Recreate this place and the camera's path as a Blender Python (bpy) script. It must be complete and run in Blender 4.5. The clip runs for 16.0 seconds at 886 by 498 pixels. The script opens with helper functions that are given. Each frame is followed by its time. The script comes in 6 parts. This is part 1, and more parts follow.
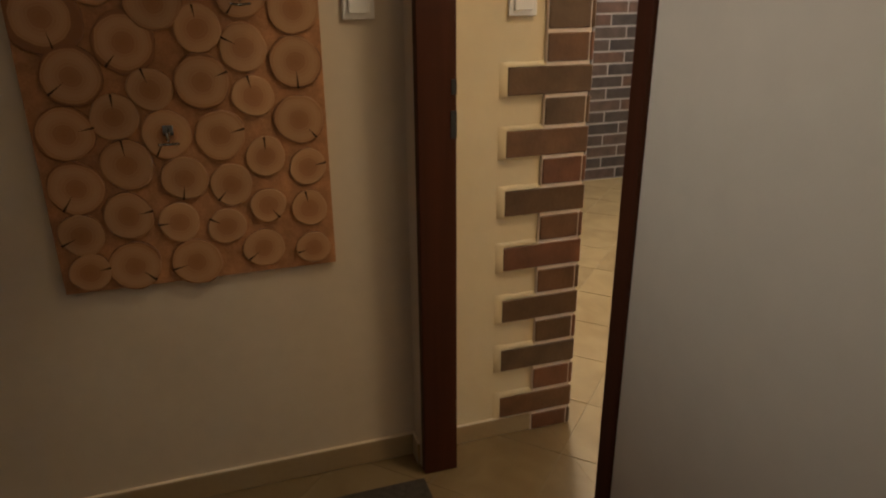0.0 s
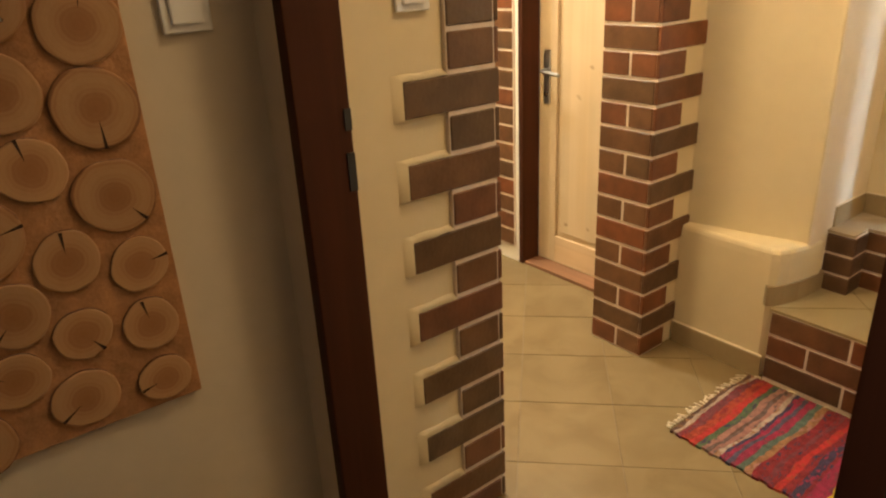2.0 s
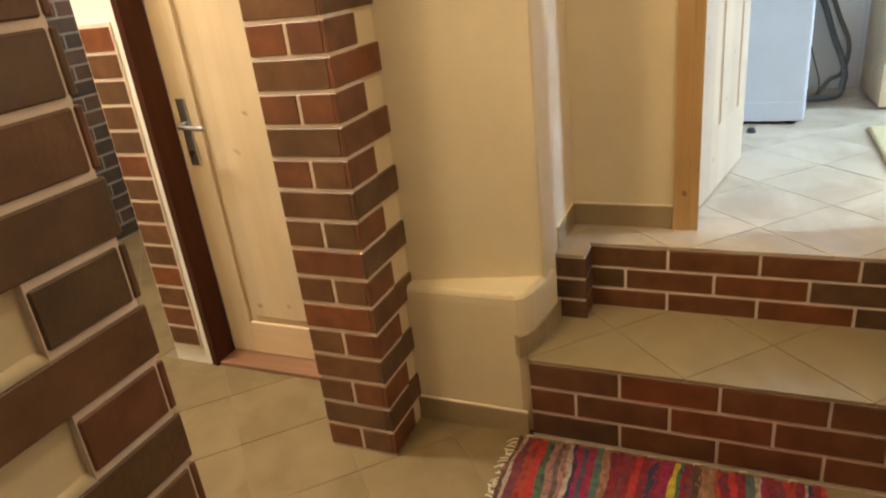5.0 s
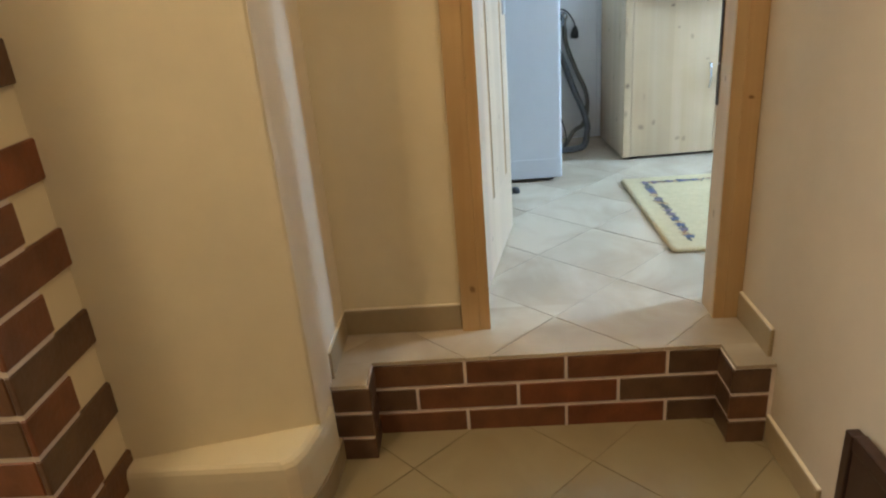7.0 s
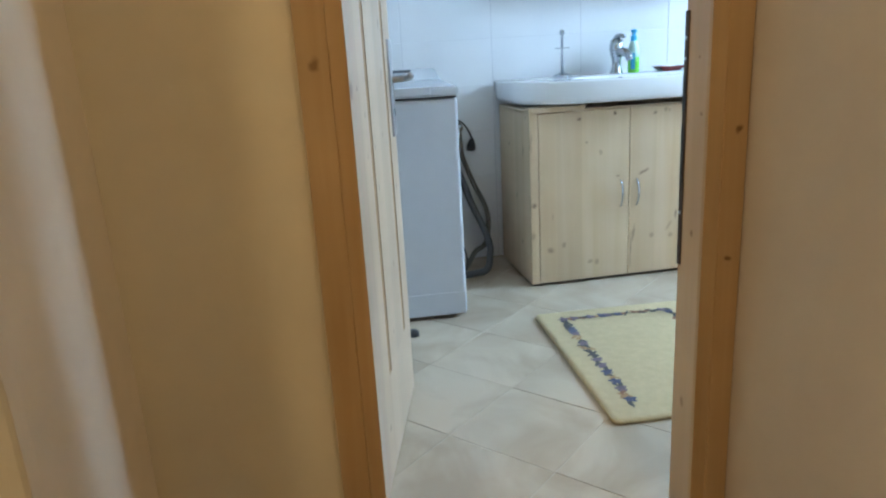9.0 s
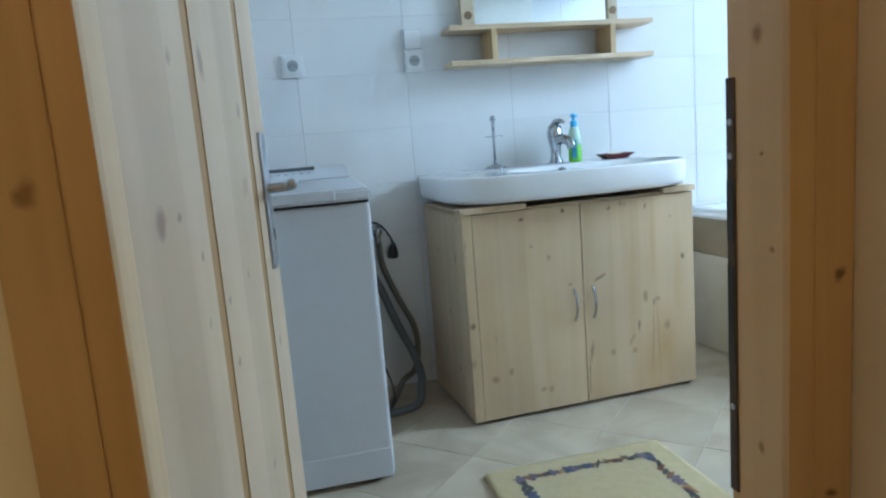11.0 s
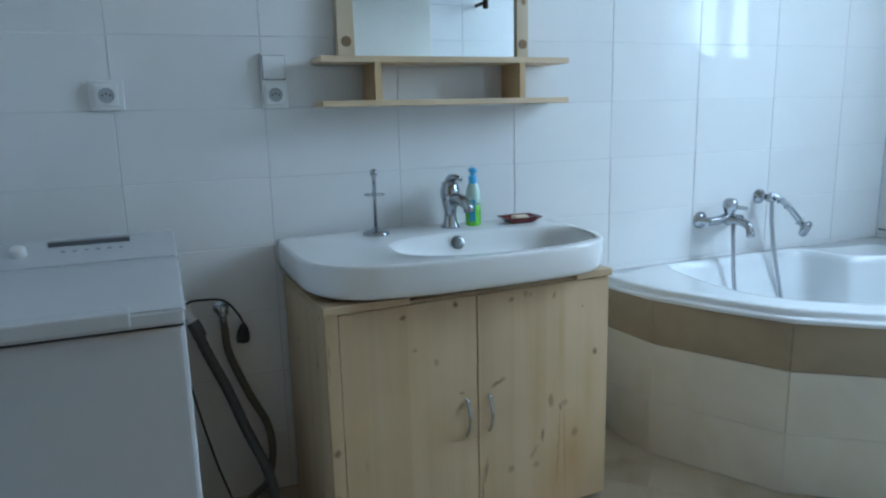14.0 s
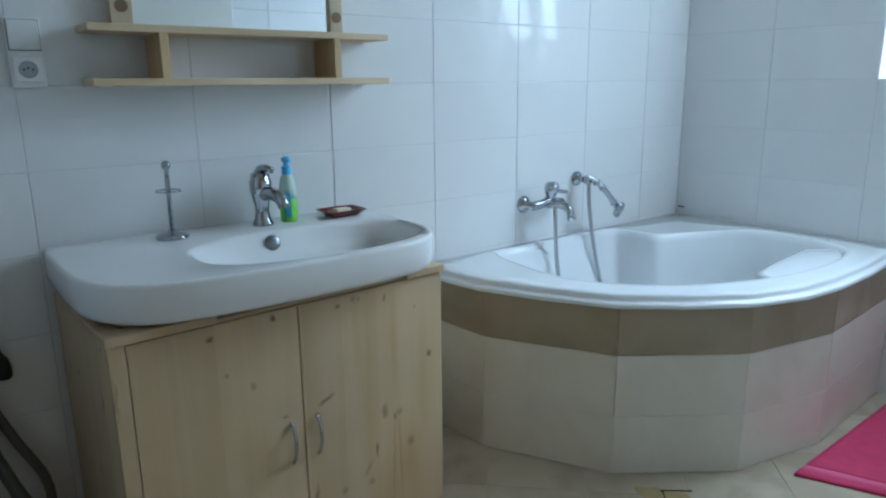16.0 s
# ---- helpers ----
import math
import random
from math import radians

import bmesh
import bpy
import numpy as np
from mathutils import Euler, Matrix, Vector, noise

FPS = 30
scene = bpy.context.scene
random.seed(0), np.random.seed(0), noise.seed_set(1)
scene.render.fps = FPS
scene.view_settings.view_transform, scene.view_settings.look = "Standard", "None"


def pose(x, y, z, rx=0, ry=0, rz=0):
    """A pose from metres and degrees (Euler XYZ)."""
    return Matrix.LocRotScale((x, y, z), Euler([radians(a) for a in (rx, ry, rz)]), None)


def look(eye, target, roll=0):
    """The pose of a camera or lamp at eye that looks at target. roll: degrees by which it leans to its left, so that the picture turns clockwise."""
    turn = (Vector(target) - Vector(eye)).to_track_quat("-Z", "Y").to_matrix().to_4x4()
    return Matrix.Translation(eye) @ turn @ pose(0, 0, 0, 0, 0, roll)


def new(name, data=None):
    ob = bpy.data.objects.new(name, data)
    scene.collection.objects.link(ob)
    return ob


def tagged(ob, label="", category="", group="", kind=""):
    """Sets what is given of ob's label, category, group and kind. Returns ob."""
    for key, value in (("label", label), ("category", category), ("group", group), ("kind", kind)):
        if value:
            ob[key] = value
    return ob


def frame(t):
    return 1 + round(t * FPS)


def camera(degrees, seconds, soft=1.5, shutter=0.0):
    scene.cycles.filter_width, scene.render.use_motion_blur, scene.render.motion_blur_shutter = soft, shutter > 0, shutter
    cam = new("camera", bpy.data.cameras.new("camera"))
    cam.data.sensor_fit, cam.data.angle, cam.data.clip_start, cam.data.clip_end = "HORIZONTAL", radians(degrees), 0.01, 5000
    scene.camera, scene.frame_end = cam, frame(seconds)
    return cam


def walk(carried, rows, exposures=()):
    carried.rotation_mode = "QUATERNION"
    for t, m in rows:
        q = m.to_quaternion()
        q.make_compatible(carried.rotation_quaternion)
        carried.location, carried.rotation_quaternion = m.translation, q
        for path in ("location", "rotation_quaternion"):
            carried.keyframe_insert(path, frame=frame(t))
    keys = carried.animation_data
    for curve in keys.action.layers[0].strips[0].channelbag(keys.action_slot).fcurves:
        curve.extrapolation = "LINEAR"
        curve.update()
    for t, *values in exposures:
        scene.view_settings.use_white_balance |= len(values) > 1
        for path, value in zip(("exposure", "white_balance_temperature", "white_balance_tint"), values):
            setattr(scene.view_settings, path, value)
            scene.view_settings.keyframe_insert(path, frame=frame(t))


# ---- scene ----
cam = camera(65.9, 16.0, soft=2.2)
EXPOSURES = [(0.0, 1.70, 5800, 11), (0.5, 1.69, 7050, 13), (1.0, 1.86, 7050, 12), (2.0, 1.91, 6780, 11), (3.0, 1.85, 6680, 11), (5.5, 1.48, 5940, 10), (7.0, 1.08, 5690, 8), (8.5, 0.74, 5640, 8), (9.5, 0.56, 5700, 9), (12.0, -0.10, 5850, 6), (13.5, -0.48, 5900, 7), (16.0, -0.76, 6150, 8)]
PATH = [
    (0, (0.069, 0.029, 1.391), (0.643, 1.806, 0.675), -0.5),
    (0.5, (0.079, 0.185, 1.405), (0.73, 1.933, 0.684), -1.1),
    (1, (0.068, 0.366, 1.409), (0.848, 2.057, 0.681), -2.7),
    (1.5, (0.041, 0.501, 1.413), (1.003, 2.087, 0.665), -3.5),
    (2, (0.05, 0.621, 1.397), (1.147, 2.108, 0.633), -3.0),
    (2.5, (0.098, 0.734, 1.405), (1.302, 2.126, 0.623), -4.3),
    (3, (0.168, 0.838, 1.409), (1.48, 2.123, 0.617), -5.1),
    (3.2, (0.19, 0.869, 1.405), (1.55, 2.107, 0.62), -5.6),
    (5.3, (0.58, 1.125, 1.387), (2.285, 1.79, 0.581), -6.2),
    (5.5, (0.626, 1.156, 1.4), (2.355, 1.736, 0.584), -5.8),
    (6, (0.747, 1.166, 1.405), (2.526, 1.576, 0.591), -5.6),
    (6.5, (0.862, 1.18, 1.41), (2.677, 1.437, 0.61), -4.9),
    (7, (1.007, 1.196, 1.414), (2.854, 1.304, 0.655), -4.8),
    (7.5, (1.133, 1.208, 1.421), (2.995, 1.176, 0.693), -3.7),
    (8, (1.292, 1.226, 1.415), (3.163, 1.073, 0.724), -4.3),
    (8.5, (1.42, 1.206, 1.435), (3.311, 1.011, 0.812), -4.0),
    (9, (1.545, 1.18, 1.45), (3.458, 0.951, 0.912), -3.3),
    (9.5, (1.7, 1.161, 1.454), (3.624, 0.86, 0.998), -3.4),
    (9.7, (1.777, 1.144, 1.46), (3.702, 0.811, 1.03), -4.2),
    (11.8, (2.209, 0.999, 1.471), (4.129, 0.492, 1.235), -3.6),
    (12, (2.245, 0.981, 1.477), (4.166, 0.461, 1.278), -3.4),
    (12.5, (2.371, 0.939, 1.522), (4.284, 0.371, 1.384), -2.7),
    (13, (2.463, 0.901, 1.626), (4.349, 0.294, 1.356), -2.0),
    (13.5, (2.515, 0.876, 1.689), (4.366, 0.208, 1.33), -1.7),
    (14, (2.591, 0.824, 1.701), (4.409, 0.088, 1.313), -1.4),
    (14.5, (2.646, 0.791, 1.703), (4.44, -0.009, 1.324), -1.3),
    (15, (2.698, 0.77, 1.708), (4.45, -0.11, 1.314), -1.4),
    (15.5, (2.743, 0.755, 1.725), (4.402, -0.277, 1.297), -0.9),
    (16, (2.778, 0.734, 1.723), (4.323, -0.447, 1.256), -0.6),
]
walk(cam, [(t, look(eye, target, roll)) for t, eye, target, roll in PATH], EXPOSURES)

# ---- world and lights ----
world = bpy.data.worlds.new("world")
scene.world = world
world.use_nodes = True
wn = world.node_tree.nodes
sky = wn.new("ShaderNodeTexSky")
sky.sky_type, sky.sun_disc, sky.sun_elevation, sky.sun_rotation = "NISHITA", False, radians(38), radians(120)
world.node_tree.links.new(sky.outputs[0], wn["Background"].inputs[0])
wn["Background"].inputs[1].default_value = 0.05


def area_lamp(name, eye, target, sx, sy, power, color):
    d = bpy.data.lights.new(name, "AREA")
    d.shape, d.size, d.size_y, d.energy, d.color = "RECTANGLE", sx, sy, power, color
    ob = new(name, d)
    ob.matrix_world = look(eye, target)
    return ob


WARM = (1.0, 0.74, 0.42)
COOL = (0.60, 0.80, 1.0)
sun_data = bpy.data.lights.new("sun", "SUN")
sun_data.energy, sun_data.angle, sun_data.color = 2.0, radians(0.5), (1.0, 0.95, 0.88)
sun = new("sun", sun_data)
sun.matrix_world = look((0, 0, 20), (-6, -14, 0))
area_lamp("bathroom_window_light", (3.56, -2.62, 2.45), (4.05, -1.5, 0.7), 1.15, 1.4, 168, COOL)
entry_lamp = area_lamp("entry_window_light", (-1.97, -0.15, 1.6), (0.57, 0.60, 1.50), 0.5, 0.7, 0.25, (0.97, 0.87, 0.72))
entry_lamp.data.spread = radians(28)
area_lamp("entry_ceiling_light", (-0.9, -0.3, 3.05), (-0.9, -0.3, 0), 0.3, 0.3, 1.35, (1.0, 0.70, 0.42))
area_lamp("hall_ceiling_light", (1.42, 0.76, 3.05), (1.42, 0.76, 0), 0.3, 0.3, 5.1, WARM)
area_lamp("corridor_ceiling_light", (1.22, 2.28, 3.05), (1.22, 2.28, 0), 0.2, 0.2, 9.0, WARM)
area_lamp("living_ceiling_light", (1.7, 3.3, 3.05), (1.7, 3.3, 0), 0.3, 0.3, 25, (1.0, 0.88, 0.70))
# Unseen fill added to light the dark living room bricks; no window stands here.
area_lamp("living_fill_light", (3.9, 3.8, 1.5), (2.0, 3.6, 0.8), 0.8, 1.2, 0.8, (0.88, 0.93, 1.0))


# ---- materials ----
def mat(name, color, rough=0.5, metal=0.0, vary=0.0, scale=8.0, bump=0.0, bump_scale=60.0, random_value=0.0, spots=None, coat=0.0):
    """A surface with two scales of noise in its colour and a fine bump."""
    m = bpy.data.materials.new(name)
    m.use_nodes = True
    nt = m.node_tree
    b = nt.nodes["Principled BSDF"]
    b.inputs["Base Color"].default_value = (*color, 1)
    b.inputs["Roughness"].default_value = rough
    b.inputs["Metallic"].default_value = metal
    b.inputs["Coat Weight"].default_value = coat
    tc = nt.nodes.new("ShaderNodeTexCoord")
    if vary or random_value:
        n1 = nt.nodes.new("ShaderNodeTexNoise")
        n1.inputs["Scale"].default_value, n1.inputs["Detail"].default_value = scale, 6
        nt.links.new(tc.outputs["Object"], n1.inputs["Vector"])
        n2 = nt.nodes.new("ShaderNodeTexNoise")
        n2.inputs["Scale"].default_value, n2.inputs["Detail"].default_value = scale * 9, 3
        nt.links.new(tc.outputs["Object"], n2.inputs["Vector"])
        add = nt.nodes.new("ShaderNodeMath")
        add.operation = "MULTIPLY_ADD"
        add.inputs[1].default_value = 0.45
        nt.links.new(n2.outputs["Fac"], add.inputs[0])
        nt.links.new(n1.outputs["Fac"], add.inputs[2])
        rng = nt.nodes.new("ShaderNodeMapRange")
        rng.inputs[1].default_value, rng.inputs[2].default_value = 0.45, 1.0
        rng.inputs[3].default_value, rng.inputs[4].default_value = 1 - vary, 1 + vary
        nt.links.new(add.outputs[0], rng.inputs[0])
        val = rng.outputs[0]
        if random_value:
            info = nt.nodes.new("ShaderNodeObjectInfo")
            r2 = nt.nodes.new("ShaderNodeMapRange")
            r2.inputs[3].default_value, r2.inputs[4].default_value = 1 - random_value, 1 + random_value
            nt.links.new(info.outputs["Random"], r2.inputs[0])
            mul = nt.nodes.new("ShaderNodeMath")
            mul.operation = "MULTIPLY"
            nt.links.new(val, mul.inputs[0])
            nt.links.new(r2.outputs[0], mul.inputs[1])
            val = mul.outputs[0]
        hsv = nt.nodes.new("ShaderNodeHueSaturation")
        hsv.inputs["Color"].default_value = (*color, 1)
        nt.links.new(val, hsv.inputs["Value"])
        nt.links.new(hsv.outputs[0], b.inputs["Base Color"])
    if bump:
        n3 = nt.nodes.new("ShaderNodeTexNoise")
        n3.inputs["Scale"].default_value, n3.inputs["Detail"].default_value = bump_scale, 5
        nt.links.new(tc.outputs["Object"], n3.inputs["Vector"])
        bp = nt.nodes.new("ShaderNodeBump")
        bp.inputs["Strength"].default_value, bp.inputs["Distance"].default_value = bump, 0.004
        nt.links.new(n3.outputs["Fac"], bp.inputs["Height"])
        nt.links.new(bp.outputs[0], b.inputs["Normal"])
    return m


def ramp(nt, fac, stops):
    r = nt.nodes.new("ShaderNodeValToRGB")
    e = r.color_ramp.elements
    while len(e) < len(stops):
        e.new(0.5)
    for k, (p, c) in enumerate(stops):
        e[k].position, e[k].color = p, (*c, 1)
    nt.links.new(fac, r.inputs[0])
    return r.outputs[0]


def brick_mat(name, colors):
    """Glazed clinker slips: each one takes its own tone, with fire marks across it."""
    m = mat(name, colors[0], rough=0.42, bump=0.35, bump_scale=90)
    nt = m.node_tree
    b = nt.nodes["Principled BSDF"]
    info = nt.nodes.new("ShaderNodeObjectInfo")
    col = ramp(nt, info.outputs["Random"], [(k / len(colors), c) for k, c in enumerate(colors)])
    nt.nodes[-1].color_ramp.interpolation = "CONSTANT"
    tc = nt.nodes.new("ShaderNodeTexCoord")
    geo = nt.nodes.new("ShaderNodeNewGeometry")
    n = nt.nodes.new("ShaderNodeTexNoise")
    n.inputs["Scale"].default_value, n.inputs["Detail"].default_value = 14, 7
    nt.links.new(geo.outputs["Position"], n.inputs["Vector"])
    rr = nt.nodes.new("ShaderNodeMapRange")
    rr.inputs[1].default_value, rr.inputs[2].default_value, rr.inputs[3].default_value, rr.inputs[4].default_value = 0.3, 0.7, 0.72, 1.25
    nt.links.new(n.outputs["Fac"], rr.inputs[0])
    hsv = nt.nodes.new("ShaderNodeHueSaturation")
    nt.links.new(col, hsv.inputs["Color"])
    nt.links.new(rr.outputs[0], hsv.inputs["Value"])
    nt.links.new(hsv.outputs[0], b.inputs["Base Color"])
    return m


def own_marks(nt, place, col, marks, across, knot, stain):
    """Knots, stains and painted shading of one particular board: each is (across, up, half width, half height,
    strength, lean in degrees).
    """
    wob = nt.nodes.new("ShaderNodeTexNoise")
    wob.inputs["Scale"].default_value, wob.inputs["Detail"].default_value = 45, 2
    nt.links.new(place, wob.inputs["Vector"])
    low = nt.nodes.new("ShaderNodeVectorMath")
    low.operation = "MULTIPLY_ADD"
    low.inputs[1].default_value, low.inputs[2].default_value = (0.012, 0.012, 0.02), (-0.006, -0.006, -0.010)
    nt.links.new(wob.outputs["Color"], low.inputs[0])
    moved = nt.nodes.new("ShaderNodeVectorMath")
    nt.links.new(place, moved.inputs[0])
    nt.links.new(low.outputs[0], moved.inputs[1])
    for tint, chosen in ((stain, [m for m in marks if m[4] < 0]), (knot, [m for m in marks if m[4] > 0])):
        best = None
        for u, z, ru, rz, strength, lean in chosen:
            mp = nt.nodes.new("ShaderNodeMapping")
            mp.vector_type = "TEXTURE"
            mp.inputs["Location"].default_value = (u, 0, z) if across == "x" else (0, u, z)
            mp.inputs["Rotation"].default_value = (0, radians(lean), 0) if across == "x" else (radians(lean), 0, 0)
            mp.inputs["Scale"].default_value = (ru, 1000, rz) if across == "x" else (1000, ru, rz)
            nt.links.new(moved.outputs[0], mp.inputs[0])
            ln = nt.nodes.new("ShaderNodeVectorMath")
            ln.operation = "LENGTH"
            nt.links.new(mp.outputs[0], ln.inputs[0])
            mr = nt.nodes.new("ShaderNodeMapRange")
            mr.inputs[1].default_value, mr.inputs[2].default_value = (0.0, 1.3) if strength < 0 else (0.45, 1.25)
            mr.inputs[3].default_value, mr.inputs[4].default_value = abs(strength), 0.0
            nt.links.new(ln.outputs["Value"], mr.inputs[0])
            if best is None:
                best = mr.outputs[0]
            else:
                top = nt.nodes.new("ShaderNodeMath")
                top.operation = "MAXIMUM"
                nt.links.new(best, top.inputs[0])
                nt.links.new(mr.outputs[0], top.inputs[1])
                best = top.outputs[0]
        if best is not None:
            mix = nt.nodes.new("ShaderNodeMix")
            mix.data_type = "RGBA"
            nt.links.new(best, mix.inputs[0])
            nt.links.new(col, mix.inputs[6])
            mix.inputs[7].default_value = (*tint, 1)
            col = mix.outputs[2]
    return col


def wood_mat(name, light, dark, knot, axis="z", rough=0.45, knots=True, grain=1.0, kscale=5.0, kr=0.07, marks=(), across="x", stain=None):
    """Planed softwood: grain runs along the axis, with knots here and there."""
    m = mat(name, light, rough=rough)
    nt = m.node_tree
    b = nt.nodes["Principled BSDF"]
    tc = nt.nodes.new("ShaderNodeTexCoord")
    info = nt.nodes.new("ShaderNodeObjectInfo")
    off = nt.nodes.new("ShaderNodeVectorMath")
    off.operation = "ADD"
    nt.links.new(tc.outputs["Object"], off.inputs[0])
    nt.links.new(info.outputs["Random"], off.inputs[1])
    mp = nt.nodes.new("ShaderNodeMapping")
    mp.inputs["Scale"].default_value = [(1.2 if a == axis else 26.0) * grain for a in "xyz"]
    nt.links.new(off.outputs[0], mp.inputs[0])
    n = nt.nodes.new("ShaderNodeTexNoise")
    n.inputs["Scale"].default_value, n.inputs["Detail"].default_value, n.inputs["Distortion"].default_value = 1.0, 5, 0.6
    nt.links.new(mp.outputs[0], n.inputs["Vector"])
    col = ramp(nt, n.outputs["Fac"], [(0.32, dark), (0.62, light)])
    flr = nt.nodes.new("ShaderNodeVectorMath")
    flr.operation = "DOT_PRODUCT"
    flr.inputs[1].default_value = (9.3, 9.3, 0) if axis == "z" else (0, 0, 9.3)
    nt.links.new(tc.outputs["Object"], flr.inputs[0])
    fl2 = nt.nodes.new("ShaderNodeMath")
    fl2.operation = "FLOOR"
    nt.links.new(flr.outputs["Value"], fl2.inputs[0])
    wn1 = nt.nodes.new("ShaderNodeTexWhiteNoise")
    wn1.noise_dimensions = "1D"
    nt.links.new(fl2.outputs[0], wn1.inputs["W"])
    st = nt.nodes.new("ShaderNodeMapRange")
    st.inputs[3].default_value, st.inputs[4].default_value = 0.93, 1.05
    nt.links.new(wn1.outputs["Value"], st.inputs[0])
    cl = nt.nodes.new("ShaderNodeTexNoise")
    cl.inputs["Scale"].default_value = 3.5
    nt.links.new(off.outputs[0], cl.inputs["Vector"])
    cm = nt.nodes.new("ShaderNodeMapRange")
    cm.inputs[1].default_value, cm.inputs[2].default_value, cm.inputs[3].default_value, cm.inputs[4].default_value = 0.3, 0.7, 0.92, 1.06
    nt.links.new(cl.outputs["Fac"], cm.inputs[0])
    sm = nt.nodes.new("ShaderNodeMath")
    sm.operation = "MULTIPLY"
    nt.links.new(st.outputs[0], sm.inputs[0])
    nt.links.new(cm.outputs[0], sm.inputs[1])
    tone = nt.nodes.new("ShaderNodeHueSaturation")
    nt.links.new(col, tone.inputs["Color"])
    nt.links.new(sm.outputs[0], tone.inputs["Value"])
    col = tone.outputs[0]
    if knots:
        mp2 = nt.nodes.new("ShaderNodeMapping")
        mp2.inputs["Scale"].default_value = [(kscale if a == axis else kscale * 1.7) for a in "xyz"]
        wob = nt.nodes.new("ShaderNodeTexNoise")
        wob.inputs["Scale"].default_value = 30
        nt.links.new(off.outputs[0], wob.inputs["Vector"])
        wsc = nt.nodes.new("ShaderNodeVectorMath")
        wsc.operation = "MULTIPLY_ADD"
        wsc.inputs[1].default_value = (0.02, 0.02, 0.035)
        nt.links.new(wob.outputs["Color"], wsc.inputs[0])
        nt.links.new(off.outputs[0], wsc.inputs[2])
        nt.links.new(wsc.outputs[0], mp2.inputs[0])
        v = nt.nodes.new("ShaderNodeTexVoronoi")
        v.inputs["Scale"].default_value = 1.0
        nt.links.new(mp2.outputs[0], v.inputs["Vector"])
        rr = nt.nodes.new("ShaderNodeMapRange")
        rr.inputs[1].default_value, rr.inputs[2].default_value, rr.inputs[3].default_value, rr.inputs[4].default_value = kr, kr + 0.045, 1.0, 0.0
        nt.links.new(v.outputs["Distance"], rr.inputs[0])
        mix = nt.nodes.new("ShaderNodeMix")
        mix.data_type = "RGBA"
        nt.links.new(rr.outputs[0], mix.inputs[0])
        nt.links.new(col, mix.inputs[6])
        mix.inputs[7].default_value = (*knot, 1)
        col = mix.outputs[2]
    if marks:
        col = own_marks(nt, tc.outputs["Object"], col, marks, across, knot, stain)
    nt.links.new(col, b.inputs["Base Color"])
    bp = nt.nodes.new("ShaderNodeBump")
    bp.inputs["Strength"].default_value, bp.inputs["Distance"].default_value = 0.15, 0.002
    nt.links.new(n.outputs["Fac"], bp.inputs["Height"])
    nt.links.new(bp.outputs[0], b.inputs["Normal"])
    return m


def tile_mat(name, a, b_, rough, rv=0.05, scale=5.0):
    """Glazed tile with soft clouds, each tile a little different."""
    m = mat(name, a, rough=rough, bump=0.04, bump_scale=12)
    nt = m.node_tree
    b = nt.nodes["Principled BSDF"]
    geo = nt.nodes.new("ShaderNodeNewGeometry")
    info = nt.nodes.new("ShaderNodeObjectInfo")
    sc = nt.nodes.new("ShaderNodeVectorMath")
    sc.operation = "MULTIPLY_ADD"
    sc.inputs[1].default_value = (1, 1, 1)
    nt.links.new(geo.outputs["Position"], sc.inputs[0])
    nt.links.new(info.outputs["Random"], sc.inputs[2])
    n = nt.nodes.new("ShaderNodeTexNoise")
    n.inputs["Scale"].default_value, n.inputs["Detail"].default_value, n.inputs["Distortion"].default_value = scale, 7, 0.8
    nt.links.new(sc.outputs[0], n.inputs["Vector"])
    col = ramp(nt, n.outputs["Fac"], [(0.35, b_), (0.6, a)])
    rr = nt.nodes.new("ShaderNodeMapRange")
    rr.inputs[3].default_value, rr.inputs[4].default_value = 1 - rv, 1 + rv
    nt.links.new(info.outputs["Random"], rr.inputs[0])
    hsv = nt.nodes.new("ShaderNodeHueSaturation")
    nt.links.new(col, hsv.inputs["Color"])
    nt.links.new(rr.outputs[0], hsv.inputs["Value"])
    nt.links.new(hsv.outputs[0], b.inputs["Base Color"])
    return m


